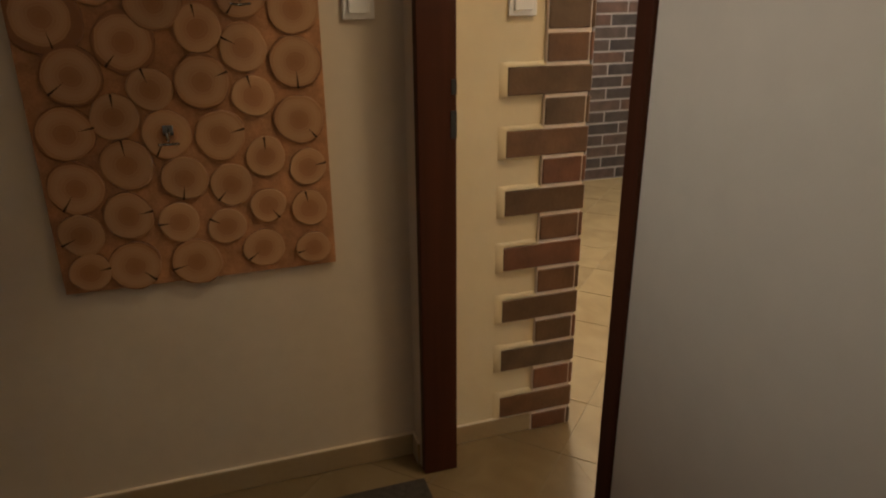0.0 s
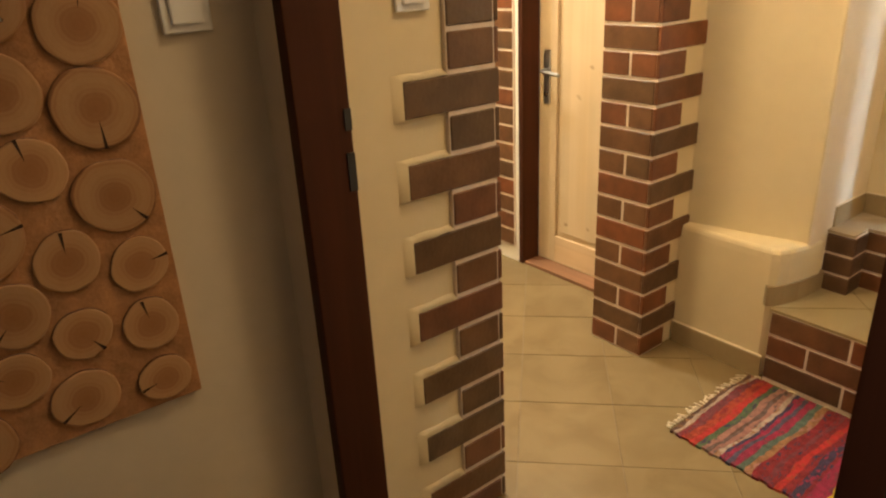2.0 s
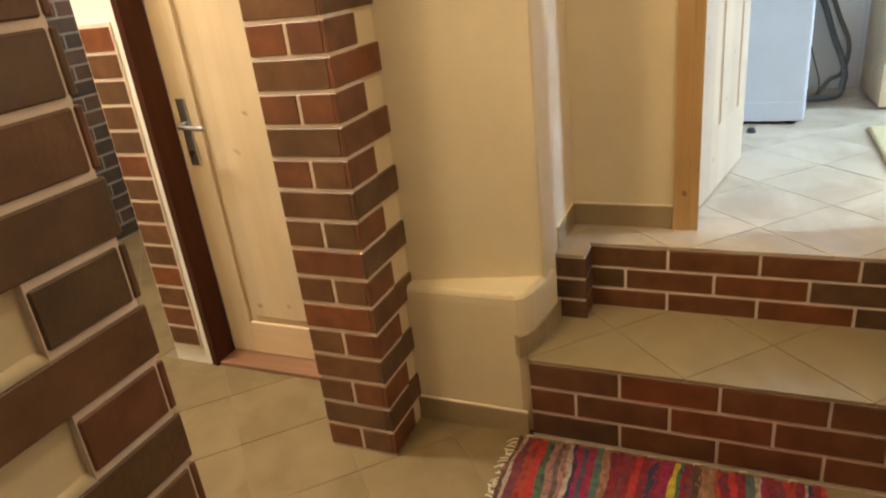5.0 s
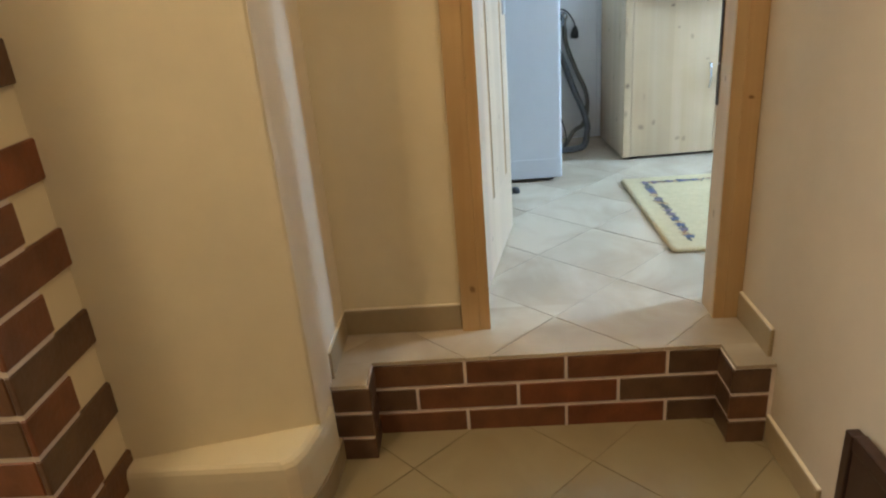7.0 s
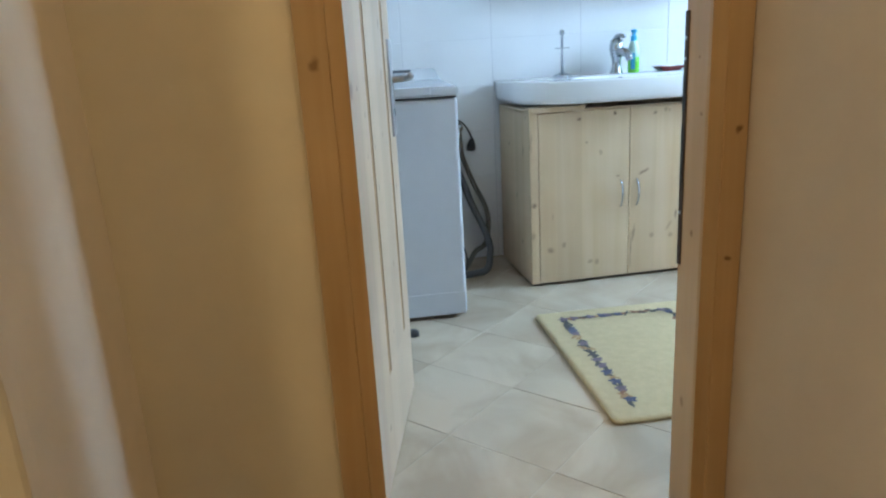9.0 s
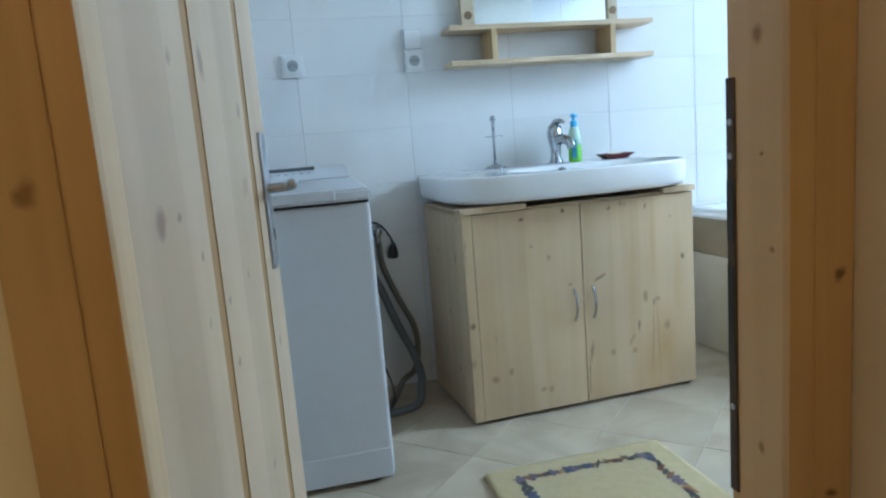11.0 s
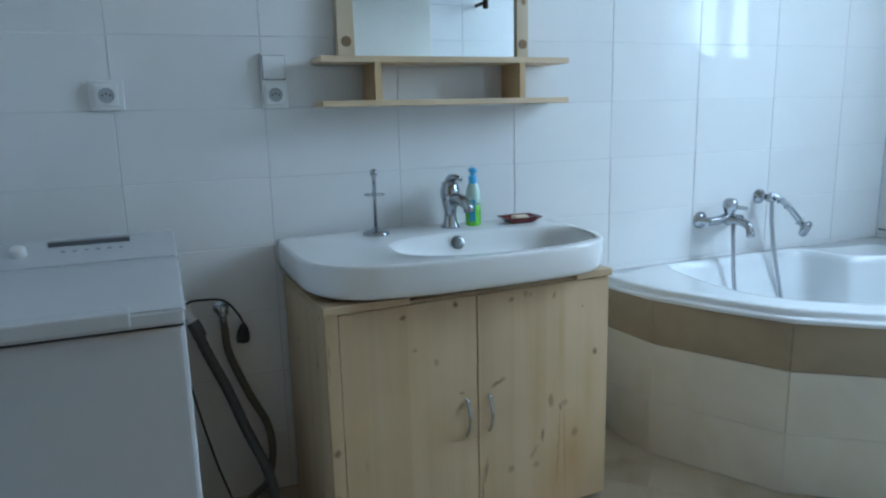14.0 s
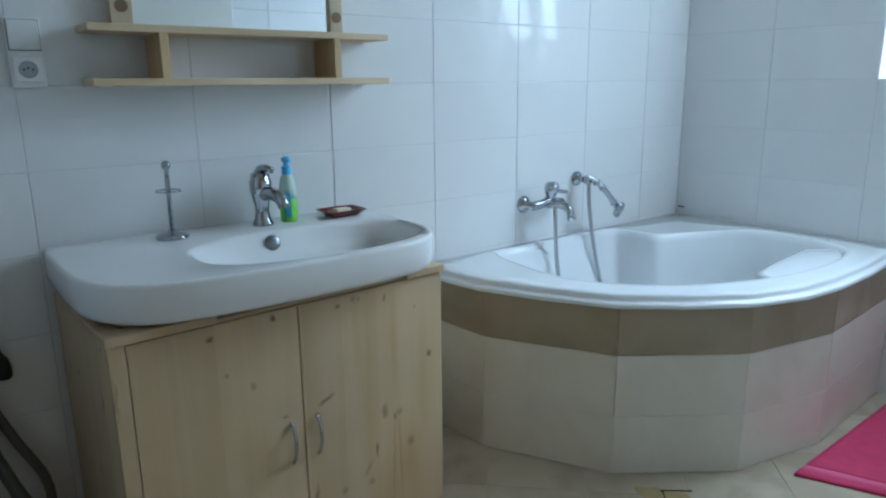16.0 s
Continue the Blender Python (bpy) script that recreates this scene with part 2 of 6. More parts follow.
def log_mat():
    """Sawn end grain: rings round each slice's own centre, dark bark at the edge."""
    m = mat("log_end_grain", (0.5, 0.25, 0.1), rough=0.6, bump=0.2)
    nt = m.node_tree
    b = nt.nodes["Principled BSDF"]
    tc = nt.nodes.new("ShaderNodeTexCoord")
    info = nt.nodes.new("ShaderNodeObjectInfo")
    n = nt.nodes.new("ShaderNodeTexNoise")
    n.inputs["Scale"].default_value = 22
    off = nt.nodes.new("ShaderNodeVectorMath")
    off.operation = "ADD"
    nt.links.new(tc.outputs["Object"], off.inputs[0])
    nt.links.new(info.outputs["Location"], off.inputs[1])
    nt.links.new(off.outputs[0], n.inputs["Vector"])
    ln = nt.nodes.new("ShaderNodeVectorMath")
    ln.operation = "LENGTH"
    nt.links.new(tc.outputs["Object"], ln.inputs[0])
    ad = nt.nodes.new("ShaderNodeMath")
    ad.operation = "MULTIPLY_ADD"
    ad.inputs[1].default_value = 0.012
    nt.links.new(n.outputs["Fac"], ad.inputs[0])
    nt.links.new(ln.outputs["Value"], ad.inputs[2])
    sn = nt.nodes.new("ShaderNodeMath")
    sn.operation = "MULTIPLY"
    sn.inputs[1].default_value = 850
    nt.links.new(ad.outputs[0], sn.inputs[0])
    s2 = nt.nodes.new("ShaderNodeMath")
    s2.operation = "SINE"
    nt.links.new(sn.outputs[0], s2.inputs[0])
    mr = nt.nodes.new("ShaderNodeMapRange")
    mr.inputs[1].default_value, mr.inputs[2].default_value = -1, 1
    mr.inputs[3].default_value, mr.inputs[4].default_value = -0.003, 0.003
    nt.links.new(s2.outputs[0], mr.inputs[0])
    a2 = nt.nodes.new("ShaderNodeMath")
    nt.links.new(ad.outputs[0], a2.inputs[0])
    nt.links.new(mr.outputs[0], a2.inputs[1])
    sc = nt.nodes.new("ShaderNodeMath")
    sc.operation = "MULTIPLY"
    sc.inputs[1].default_value = 14
    nt.links.new(a2.outputs[0], sc.inputs[0])
    col = ramp(nt, sc.outputs[0], [(0.0, (0.31, 0.135, 0.052)), (0.36, (0.35, 0.165, 0.068)), (0.5, (0.43, 0.235, 0.108)), (0.72, (0.47, 0.275, 0.135)), (0.88, (0.43, 0.225, 0.10)), (0.97, (0.25, 0.11, 0.045))])
    rr = nt.nodes.new("ShaderNodeMapRange")
    rr.inputs[3].default_value, rr.inputs[4].default_value = 0.85, 1.12
    nt.links.new(info.outputs["Random"], rr.inputs[0])
    hsv = nt.nodes.new("ShaderNodeHueSaturation")
    nt.links.new(col, hsv.inputs["Color"])
    nt.links.new(rr.outputs[0], hsv.inputs["Value"])
    nt.links.new(hsv.outputs[0], b.inputs["Base Color"])
    return m


M_PLASTER = mat("cream_plaster", (0.68, 0.585, 0.395), rough=0.85, vary=0.05, scale=2.0, bump=0.25, bump_scale=25)
M_ENTRY = mat("entry_plaster", (0.62, 0.54, 0.42), rough=0.85, vary=0.06, scale=2.5, bump=0.35, bump_scale=18)
M_WHITE = mat("white_paint", (0.78, 0.76, 0.70), rough=0.7, vary=0.03, scale=3, bump=0.15, bump_scale=40)
M_CEIL = mat("ceiling_paint", (0.8, 0.78, 0.72), rough=0.85, vary=0.02, scale=2)
M_GROUT = mat("light_grout", (0.68, 0.58, 0.50), rough=0.9, vary=0.1, scale=30, bump=0.3)
M_BRICK = brick_mat("red_clinker", [(0.165, 0.056, 0.021), (0.13, 0.058, 0.024), (0.19, 0.060, 0.021), (0.118, 0.060, 0.027), (0.145, 0.052, 0.021), (0.15, 0.068, 0.029), (0.155, 0.055, 0.023)])
M_BRICK_J = brick_mat("brown_clinker", [(0.135, 0.068, 0.032), (0.11, 0.062, 0.030), (0.15, 0.062, 0.030), (0.105, 0.064, 0.035)])
M_BRICK_D = brick_mat("dark_clinker", [(0.055, 0.040, 0.037), (0.068, 0.046, 0.040), (0.042, 0.033, 0.033), (0.078, 0.044, 0.034)])
M_GROUT_D = mat("grey_grout", (0.24, 0.225, 0.22), rough=0.9, vary=0.1, scale=30)
M_SKIRT = mat("brown_skirting_tile", (0.33, 0.25, 0.14), rough=0.35, vary=0.10, scale=6, random_value=0.05)
# Hall floor and tread share one tile; light levels are put into their colours.
M_FLOOR = tile_mat("beige_tile_darkened", (0.212, 0.155, 0.079), (0.178, 0.128, 0.063), 0.26)
M_TREAD = tile_mat("beige_tile_lightened", (0.305, 0.242, 0.135), (0.27, 0.208, 0.112), 0.3)
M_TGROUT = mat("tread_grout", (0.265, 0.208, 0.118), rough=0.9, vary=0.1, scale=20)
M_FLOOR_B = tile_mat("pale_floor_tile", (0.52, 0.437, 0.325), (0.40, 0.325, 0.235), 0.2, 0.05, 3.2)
M_FGROUT2 = mat("pale_floor_grout", (0.47, 0.40, 0.30), rough=0.9, vary=0.1, scale=20)
M_FGROUT = mat("floor_grout", (0.182, 0.134, 0.070), rough=0.9, vary=0.1, scale=20)
M_WTILE = tile_mat("white_wall_tile", (0.79, 0.79, 0.78), (0.76, 0.76, 0.755), 0.045, 0.015, 2)
M_WTILE.node_tree.nodes["Bump"].inputs["Strength"].default_value = 0.015
M_WGROUT = mat("white_tile_grout", (0.60, 0.60, 0.605), rough=0.9, vary=0.08, scale=20)
M_BTILE = tile_mat("brown_band_tile", (0.37, 0.292, 0.20), (0.315, 0.245, 0.165), 0.25, 0.06)
M_CTILE = tile_mat("cream_panel_tile", (0.74, 0.685, 0.59), (0.70, 0.64, 0.54), 0.22, 0.03)
M_PINE = wood_mat("raw_pine", (0.60, 0.49, 0.34), (0.56, 0.445, 0.295), (0.26, 0.155, 0.08), kscale=6.5)
CAB_L, CAB_D, CAB_K = (0.57, 0.425, 0.265), (0.515, 0.37, 0.215), (0.17, 0.105, 0.06)
M_PINE_CAB = wood_mat("knotty_pine_board", CAB_L, CAB_D, CAB_K, kscale=7.0, kr=0.05, grain=0.6)
# The leaning mark at (0.30, 0.35) puts shading by the handle into the colour.
DOOR_MARKS = [(0.206, 0.685, 0.009, 0.006, 0.9, 15), (0.359, 0.699, 0.009, 0.007, 0.95, 0), (0.238, 0.588, 0.007, 0.006, 0.5, 0), (0.298, 0.546, 0.008, 0.012, 0.4, 0),
              (0.374, 0.444, 0.008, 0.005, 0.6, 0), (0.081, 0.154, 0.014, 0.011, 0.6, 0), (0.139, 0.171, 0.008, 0.014, 0.55, 30), (0.255, 0.088, 0.012, 0.009, 0.45, 0),
              (0.285, 0.084, 0.010, 0.010, 0.45, 0), (0.093, 0.296, 0.004, 0.016, 0.3, 0),
              (0.30, 0.35, 0.10, 0.05, -0.22, 50), (0.21, 0.55, 0.05, 0.28, -0.25, 0), (0.05, 0.25, 0.05, 0.30, -0.2, 0)]
DOOR_MARKS_2 = [(0.532, 0.688, 0.010, 0.004, 0.7, -12), (0.578, 0.699, 0.008, 0.010, 0.45, 0), (0.594, 0.694, 0.006, 0.008, 0.4, 0), (0.675, 0.681, 0.005, 0.011, 0.7, 12),
                (0.774, 0.634, 0.006, 0.005, 0.4, 0), (0.488, 0.452, 0.024, 0.007, 0.8, -25), (0.822, 0.489, 0.010, 0.012, 0.9, 0), (0.666, 0.360, 0.010, 0.020, 0.55, 0),
                (0.699, 0.335, 0.005, 0.012, 0.7, 0), (0.714, 0.345, 0.013, 0.011, 0.4, 0), (0.751, 0.243, 0.013, 0.016, 0.5, 0), (0.637, 0.258, 0.005, 0.020, 0.8, 0),
                (0.607, 0.211, 0.008, 0.024, 0.35, 35), (0.617, 0.168, 0.010, 0.010, 0.4, 0), (0.529, 0.176, 0.011, 0.010, 0.5, 0), (0.446, 0.190, 0.006, 0.040, 0.6, 8),
                (0.434, 0.110, 0.003, 0.085, 0.7, 0), (0.694, 0.22, 0.0035, 0.13, 0.35, 3), (0.716, 0.20, 0.003, 0.16, 0.3, -2),
                (0.74, 0.17, 0.06, 0.16, -0.75, 0), (0.69, 0.12, 0.07, 0.14, -0.55, 10), (0.62, 0.42, 0.03, 0.30, -0.25, 0), (0.70, 0.55, 0.012, 0.14, -0.5, 0), (0.80, 0.40, 0.02, 0.25, -0.35, 0)]
M_CAB_DOOR = wood_mat("knotty_pine_door", CAB_L, CAB_D, CAB_K, knots=False, grain=0.6, marks=DOOR_MARKS, stain=(0.45, 0.285, 0.13))
M_CAB_DOOR_2 = wood_mat("knotty_pine_door_stained", CAB_L, CAB_D, CAB_K, knots=False, grain=0.6, marks=DOOR_MARKS_2, stain=(0.45, 0.27, 0.105))
M_CAB_POST = wood_mat("knotty_pine_post", CAB_L, CAB_D, CAB_K, knots=False, grain=0.6, marks=[(0.014, 0.349, 0.011, 0.010, 0.85, 0), (0.005, 0.60, 0.004, 0.05, 0.4, 0), (0.008, 0.22, 0.008, 0.018, 0.4, 0)], stain=CAB_D)
M_CAB_SIDE = wood_mat("knotty_pine_side", CAB_L, CAB_D, CAB_K, knots=False, grain=0.6, across="y", marks=[(0.092, 0.561, 0.008, 0.022, 0.75, 10), (0.10, 0.59, 0.004, 0.03, 0.5, -20), (0.20, 0.36, 0.010, 0.012, 0.5, 0), (0.13, 0.17, 0.012, 0.010, 0.5, 0), (0.30, 0.57, 0.010, 0.010, 0.6, 0), (0.05, 0.70, 0.009, 0.007, 0.6, 0)], stain=CAB_D)
M_PINE_H = wood_mat("raw_pine_lengthwise", (0.69, 0.53, 0.345), (0.63, 0.465, 0.28), (0.22, 0.11, 0.05), axis="y", kscale=6.0)
M_SHELF = wood_mat("golden_pine", (0.66, 0.465, 0.25), (0.58, 0.385, 0.185), (0.22, 0.11, 0.05), kscale=6.0)
M_DOOR = wood_mat("planed_pine_door", (0.515, 0.395, 0.27), (0.47, 0.35, 0.228), (0.20, 0.125, 0.085), knots=False, grain=0.5, stain=(0.44, 0.31, 0.18),
                  marks=[(0.227, 1.077, 0.010, 0.012, 0.5, 0), (0.352, 1.085, 0.012, 0.024, 0.75, -8), (0.134, 0.893, 0.016, 0.016, 0.8, 0), (0.192, 0.893, 0.008, 0.006, 0.7, 0),
                         (0.255, 0.838, 0.006, 0.006, 0.7, 0), (0.347, 0.762, 0.008, 0.007, 0.6, 0), (0.355, 0.667, 0.008, 0.008, 0.7, 0), (0.251, 0.754, 0.006, 0.008, 0.5, 0),
                         (0.526, 1.028, 0.010, 0.012, 0.6, 0), (0.510, 0.908, 0.022, 0.014, 0.35, -40), (0.463, 0.777, 0.006, 0.006, 0.5, 0), (0.63, 0.62, 0.010, 0.010, 0.5, 0),
                         (0.12, 0.55, 0.012, 0.014, 0.6, 0), (0.48, 0.45, 0.010, 0.009, 0.6, 0), (0.40, 0.30, 0.008, 0.008, 0.6, 0), (0.25, 0.12, 0.012, 0.008, 0.6, 0),
                         (0.47, 0.7, 0.03, 0.45, -0.3, 0), (0.20, 0.9, 0.04, 0.5, -0.25, 0)])
M_HALL_DOOR = wood_mat("pale_pine_door", (0.62, 0.50, 0.335), (0.575, 0.45, 0.285), (0.26, 0.155, 0.08), knots=False, grain=0.5, across="y", stain=(0.54, 0.38, 0.20),
                       marks=[(0.127, 0.227, 0.012, 0.009, 0.75, 0), (-0.008, 0.237, 0.010, 0.010, 0.5, 0), (-0.002, 0.971, 0.014, 0.006, 0.6, 20), (0.068, 0.837, 0.018, 0.008, 0.4, 30), (0.03, 0.6, 0.04, 0.4, -0.4, 0)])
M_FRAME = wood_mat("varnished_pine", (0.495, 0.33, 0.155), (0.43, 0.27, 0.112), (0.15, 0.07, 0.022), knots=False, rough=0.35, across="y", stain=(0.36, 0.20, 0.07),
                   marks=[(-0.363, 0.809, 0.007, 0.007, 0.95, 0), (-0.357, 0.581, 0.007, 0.006, 0.95, 0), (0.322, 0.123, 0.009, 0.010, 0.8, 0), (0.330, 0.95, 0.008, 0.010, 0.7, 0), (-0.35, 1.3, 0.008, 0.012, 0.7, 0)])
M_JAMB = wood_mat("varnished_jamb_pine", (0.56, 0.41, 0.24), (0.51, 0.365, 0.205), (0.20, 0.11, 0.045), knots=False, rough=0.4, stain=(0.46, 0.30, 0.14),
                  marks=[(0.018, 1.042, 0.0075, 0.0095, 0.85, 0), (0.010, 0.928, 0.003, 0.003, 0.95, 0), (-0.003, 0.831, 0.0045, 0.004, 0.9, 0), (0.012, 0.621, 0.005, 0.007, 0.85, 0), (0.023, 0.279, 0.006, 0.011, 0.7, 0)])
M_BEIGE = mat("beige_plaster", (0.55, 0.465, 0.355), rough=0.8, vary=0.05, scale=2.0, bump=0.3, bump_scale=22)
M_RETURN = mat("off_white_plaster", (0.76, 0.67, 0.52), rough=0.75, vary=0.05, scale=3.0, bump=0.4, bump_scale=18)
M_EDGE = mat("pale_mortar_edge", (0.60, 0.51, 0.36), rough=0.85, vary=0.05, scale=10)
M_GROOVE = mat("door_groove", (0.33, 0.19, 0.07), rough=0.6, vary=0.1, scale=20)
M_DARK = wood_mat("dark_brown_wood", (0.062, 0.017, 0.006), (0.045, 0.012, 0.004), (0.02, 0.01, 0.01), knots=False, rough=0.6)
M_DARK.node_tree.nodes["Principled BSDF"].inputs["Specular IOR Level"].default_value = 0.2
M_DARKFURN = wood_mat("espresso_wood", (0.045, 0.022, 0.014), (0.03, 0.014, 0.009), (0.02, 0.01, 0.01), knots=False, rough=0.4)
M_SILL = wood_mat("worn_threshold_wood", (0.26, 0.13, 0.07), (0.18, 0.09, 0.045), (0.1, 0.05, 0.03), axis="y", knots=False)
M_LOG = log_mat()
M_LOGBACK = mat("bark_backing", (0.40, 0.195, 0.085), rough=0.8, vary=0.3, scale=25, bump=0.6, bump_scale=80)
M_BARK = mat("bark_edge", (0.13, 0.055, 0.025), rough=0.9, vary=0.2, scale=60)
M_BARKPLUG = mat("brown_plug", (0.21, 0.13, 0.065), rough=0.6, vary=0.15, scale=80)
M_CRACK = mat("crack", (0.04, 0.018, 0.01), rough=0.9)
M_CHROME = mat("chrome", (0.44, 0.46, 0.49), rough=0.09, metal=1.0)
M_DCHROME = mat("dulled_chrome", (0.26, 0.27, 0.28), rough=0.3, metal=1.0)
M_STEEL = mat("brushed_steel", (0.44, 0.45, 0.47), rough=0.35, metal=1.0, bump=0.05)
M_DSTEEL = mat("worn_lock_metal", (0.07, 0.05, 0.038), rough=0.55, metal=0.5, vary=0.2, scale=50)
M_CERAMIC = mat("white_ceramic", (0.80, 0.805, 0.80), rough=0.10)
M_ACRYL = mat("white_acrylic", (0.80, 0.82, 0.83), rough=0.1, coat=0.4)
M_ENAMEL = mat("white_enamel", (0.54, 0.557, 0.575), rough=0.22, vary=0.02, scale=3)
M_PLASTIC = mat("white_plastic", (0.78, 0.78, 0.77), rough=0.3)
M_GREYP = mat("grey_display", (0.10, 0.11, 0.12), rough=0.3)
M_LINE = mat("grey_print", (0.35, 0.37, 0.38), rough=0.5)
M_BLACK = mat("black_rubber", (0.02, 0.02, 0.022), rough=0.5)
M_HOSE = mat("grey_hose", (0.10, 0.105, 0.11), rough=0.45, vary=0.1, scale=60)
M_HOSE2 = mat("grey_brown_hose", (0.125, 0.112, 0.09), rough=0.45, vary=0.1, scale=60)
# near-black colour standing in for the shade inside narrow gaps
M_SHADOWGAP = mat("gap_shade", (0.03, 0.028, 0.025), rough=0.9)
M_CREAMRUG = mat("cream_cotton", (0.51, 0.405, 0.225), rough=0.95, vary=0.08, scale=40, bump=0.8, bump_scale=350)
M_PINK = mat("pink_cotton", (0.60, 0.045, 0.13), rough=0.9, vary=0.10, scale=30, bump=0.8, bump_scale=300)
M_PINK2 = mat("pale_pink_stripe", (0.70, 0.13, 0.24), rough=0.9, vary=0.10, scale=30, bump=0.6, bump_scale=300)
M_REDDISH = mat("dark_red_glaze", (0.13, 0.012, 0.012), rough=0.12, vary=0.2, scale=30)
M_SOAP = mat("soap", (0.75, 0.62, 0.45), rough=0.4)
M_GREEN = mat("green_soap", (0.20, 0.62, 0.06), rough=0.15, coat=0.5)
M_LABEL = mat("teal_label", (0.02, 0.22, 0.30), rough=0.4)
M_BLUE = mat("blue_cap", (0.10, 0.50, 0.82), rough=0.3)
M_CLEAR = mat("pale_plastic", (0.55, 0.72, 0.62), rough=0.2)
M_MATDARK = mat("dark_doormat", (0.055, 0.045, 0.035), rough=0.95, vary=0.35, scale=60, bump=1.0, bump_scale=400)
M_STAIN = mat("worn_ochre_stain", (0.36, 0.26, 0.11), rough=0.6, vary=0.2, scale=25)
M_MIRROR = mat("mirror", (0.88, 0.92, 0.92), rough=0.01, metal=1.0)
M_GLASS = mat("window_glass", (0.9, 0.95, 1.0), rough=0.0)
M_GLASS.node_tree.nodes["Principled BSDF"].inputs["Transmission Weight"].default_value = 1.0
M_GROUND = mat("ground_grass", (0.08, 0.10, 0.05), rough=0.95, vary=0.3, scale=1)

# ---- mesh helpers ----
ORIGIN = {}


def here(ob):
    p = Vector((0, 0, 0))
    while ob is not None:
        p = p + Vector(ob.location)
        ob = ob.parent
    return p


def thing(name, label, category, loc, group="", kind=""):
    e = new(name)
    e.location = loc
    e.empty_display_size = 0.05
    return tagged(e, label, category, group, kind)


def part(name, bm, material, parent=None, label="", smooth=False, kind="", category="", group=""):
    """One mesh object from a bmesh in world coordinates, hung under its parent."""
    me = bpy.data.meshes.new(name)
    c = here(parent) if parent else Vector((0, 0, 0))
    bm.normal_update()
    if parent:
        bm.transform(Matrix.Translation(-c))
    bm.to_mesh(me)
    bm.free()
    me.materials.append(material)
    if smooth:
        me.polygons.foreach_set("use_smooth", [True] * len(me.polygons))
    ob = new(name, me)
    ob.parent = parent
    return tagged(ob, label, category, group, kind)


def box(bm, x0, x1, y0, y1, z0, z1, bevel=0.0, seg=2, m=None):
    r = bmesh.ops.create_cube(bm, size=1)
    mm = Matrix.Translation(((x0 + x1) / 2, (y0 + y1) / 2, (z0 + z1) / 2)) @ Matrix.Diagonal((abs(x1 - x0), abs(y1 - y0), abs(z1 - z0), 1))
    bmesh.ops.transform(bm, matrix=mm, verts=r["verts"])
    if bevel:
        es = list({e for v in r["verts"] for e in v.link_edges})
        r2 = bmesh.ops.bevel(bm, geom=es, offset=bevel, segments=seg, affect="EDGES", profile=0.6)
        vs = list({v for f in r2["faces"] for v in f.verts} | {v for v in r["verts"] if v.is_valid})
    else:
        vs = r["verts"]
    if m is not None:
        bmesh.ops.transform(bm, matrix=m, verts=vs)
    return bm


def B(*a, **k):
    return box(bmesh.new(), *a, **k)


def cyl(bm, p0, p1, r0, r1=None, seg=20, caps=True):
    p0, p1 = Vector(p0), Vector(p1)
    d = p1 - p0
    m = Matrix.Translation((p0 + p1) / 2) @ d.to_track_quat("Z", "Y").to_matrix().to_4x4()
    bmesh.ops.create_cone(bm, cap_ends=caps, segments=seg, radius1=r0, radius2=r0 if r1 is None else r1, depth=d.length, matrix=m)
    return bm


def lathe(bm, p, axis, prof, seg=24):
    """A turned shape: prof is pairs of radius and height along the axis from p."""
    q = Vector(axis).normalized().to_track_quat("Z", "Y").to_matrix()
    rings = []
    for r, h in prof:
        rings.append([bm.verts.new(Vector(p) + q @ Vector((r * math.cos(2 * math.pi * k / seg), r * math.sin(2 * math.pi * k / seg), h))) for k in range(seg)])
    for a, b in zip(rings, rings[1:]):
        for k in range(seg):
            bm.faces.new((a[k], a[(k + 1) % seg], b[(k + 1) % seg], b[k]))
    bm.faces.new(rings[0][::-1])
    bm.faces.new(rings[-1])
    return bm


def spline(points, n=8):
    p = [Vector(q) for q in points]
    p = [p[0] * 2 - p[1]] + p + [p[-1] * 2 - p[-2]]
    out = []
    for i in range(1, len(p) - 2):
        for k in range(n):
            t = k / n
            out.append(0.5 * ((2 * p[i]) + (p[i + 1] - p[i - 1]) * t + (2 * p[i - 1] - 5 * p[i] + 4 * p[i + 1] - p[i + 2]) * t * t + (3 * p[i] - p[i - 1] - 3 * p[i + 1] + p[i + 2]) * t ** 3))
    out.append(p[-2])
    return out


def tube(bm, points, r, seg=10, n=8, rib=0.0):
    path = spline(points, n)
    rings = []
    side = None
    for i, c in enumerate(path):
        d = (path[min(i + 1, len(path) - 1)] - path[max(i - 1, 0)]).normalized()
        side = (side - d * side.dot(d)).normalized() if side is not None else d.orthogonal().normalized()
        up = d.cross(side)
        rr = r[0] + (r[1] - r[0]) * i / (len(path) - 1) if isinstance(r, tuple) else r * (1 + (rib if i % 2 else 0))
        rings.append([bm.verts.new(c + (side * math.cos(2 * math.pi * k / seg) + up * math.sin(2 * math.pi * k / seg)) * rr) for k in range(seg)])
    for a, b in zip(rings, rings[1:]):
        for k in range(seg):
            bm.faces.new((a[k], a[(k + 1) % seg], b[(k + 1) % seg], b[k]))
    bm.faces.new(rings[0][::-1])
    bm.faces.new(rings[-1])
    return bm


def prism(bm, poly, z0, z1):
    """A slab from a plan outline."""
    lo = [bm.verts.new((x, y, z0)) for x, y in poly]
    hi = [bm.verts.new((x, y, z1)) for x, y in poly]
    n = len(poly)
    bm.faces.new(hi)
    bm.faces.new(lo[::-1])
    for k in range(n):
        bm.faces.new((lo[k], lo[(k + 1) % n], hi[(k + 1) % n], hi[k]))
    bmesh.ops.recalc_face_normals(bm, faces=bm.faces[:])
    return bm


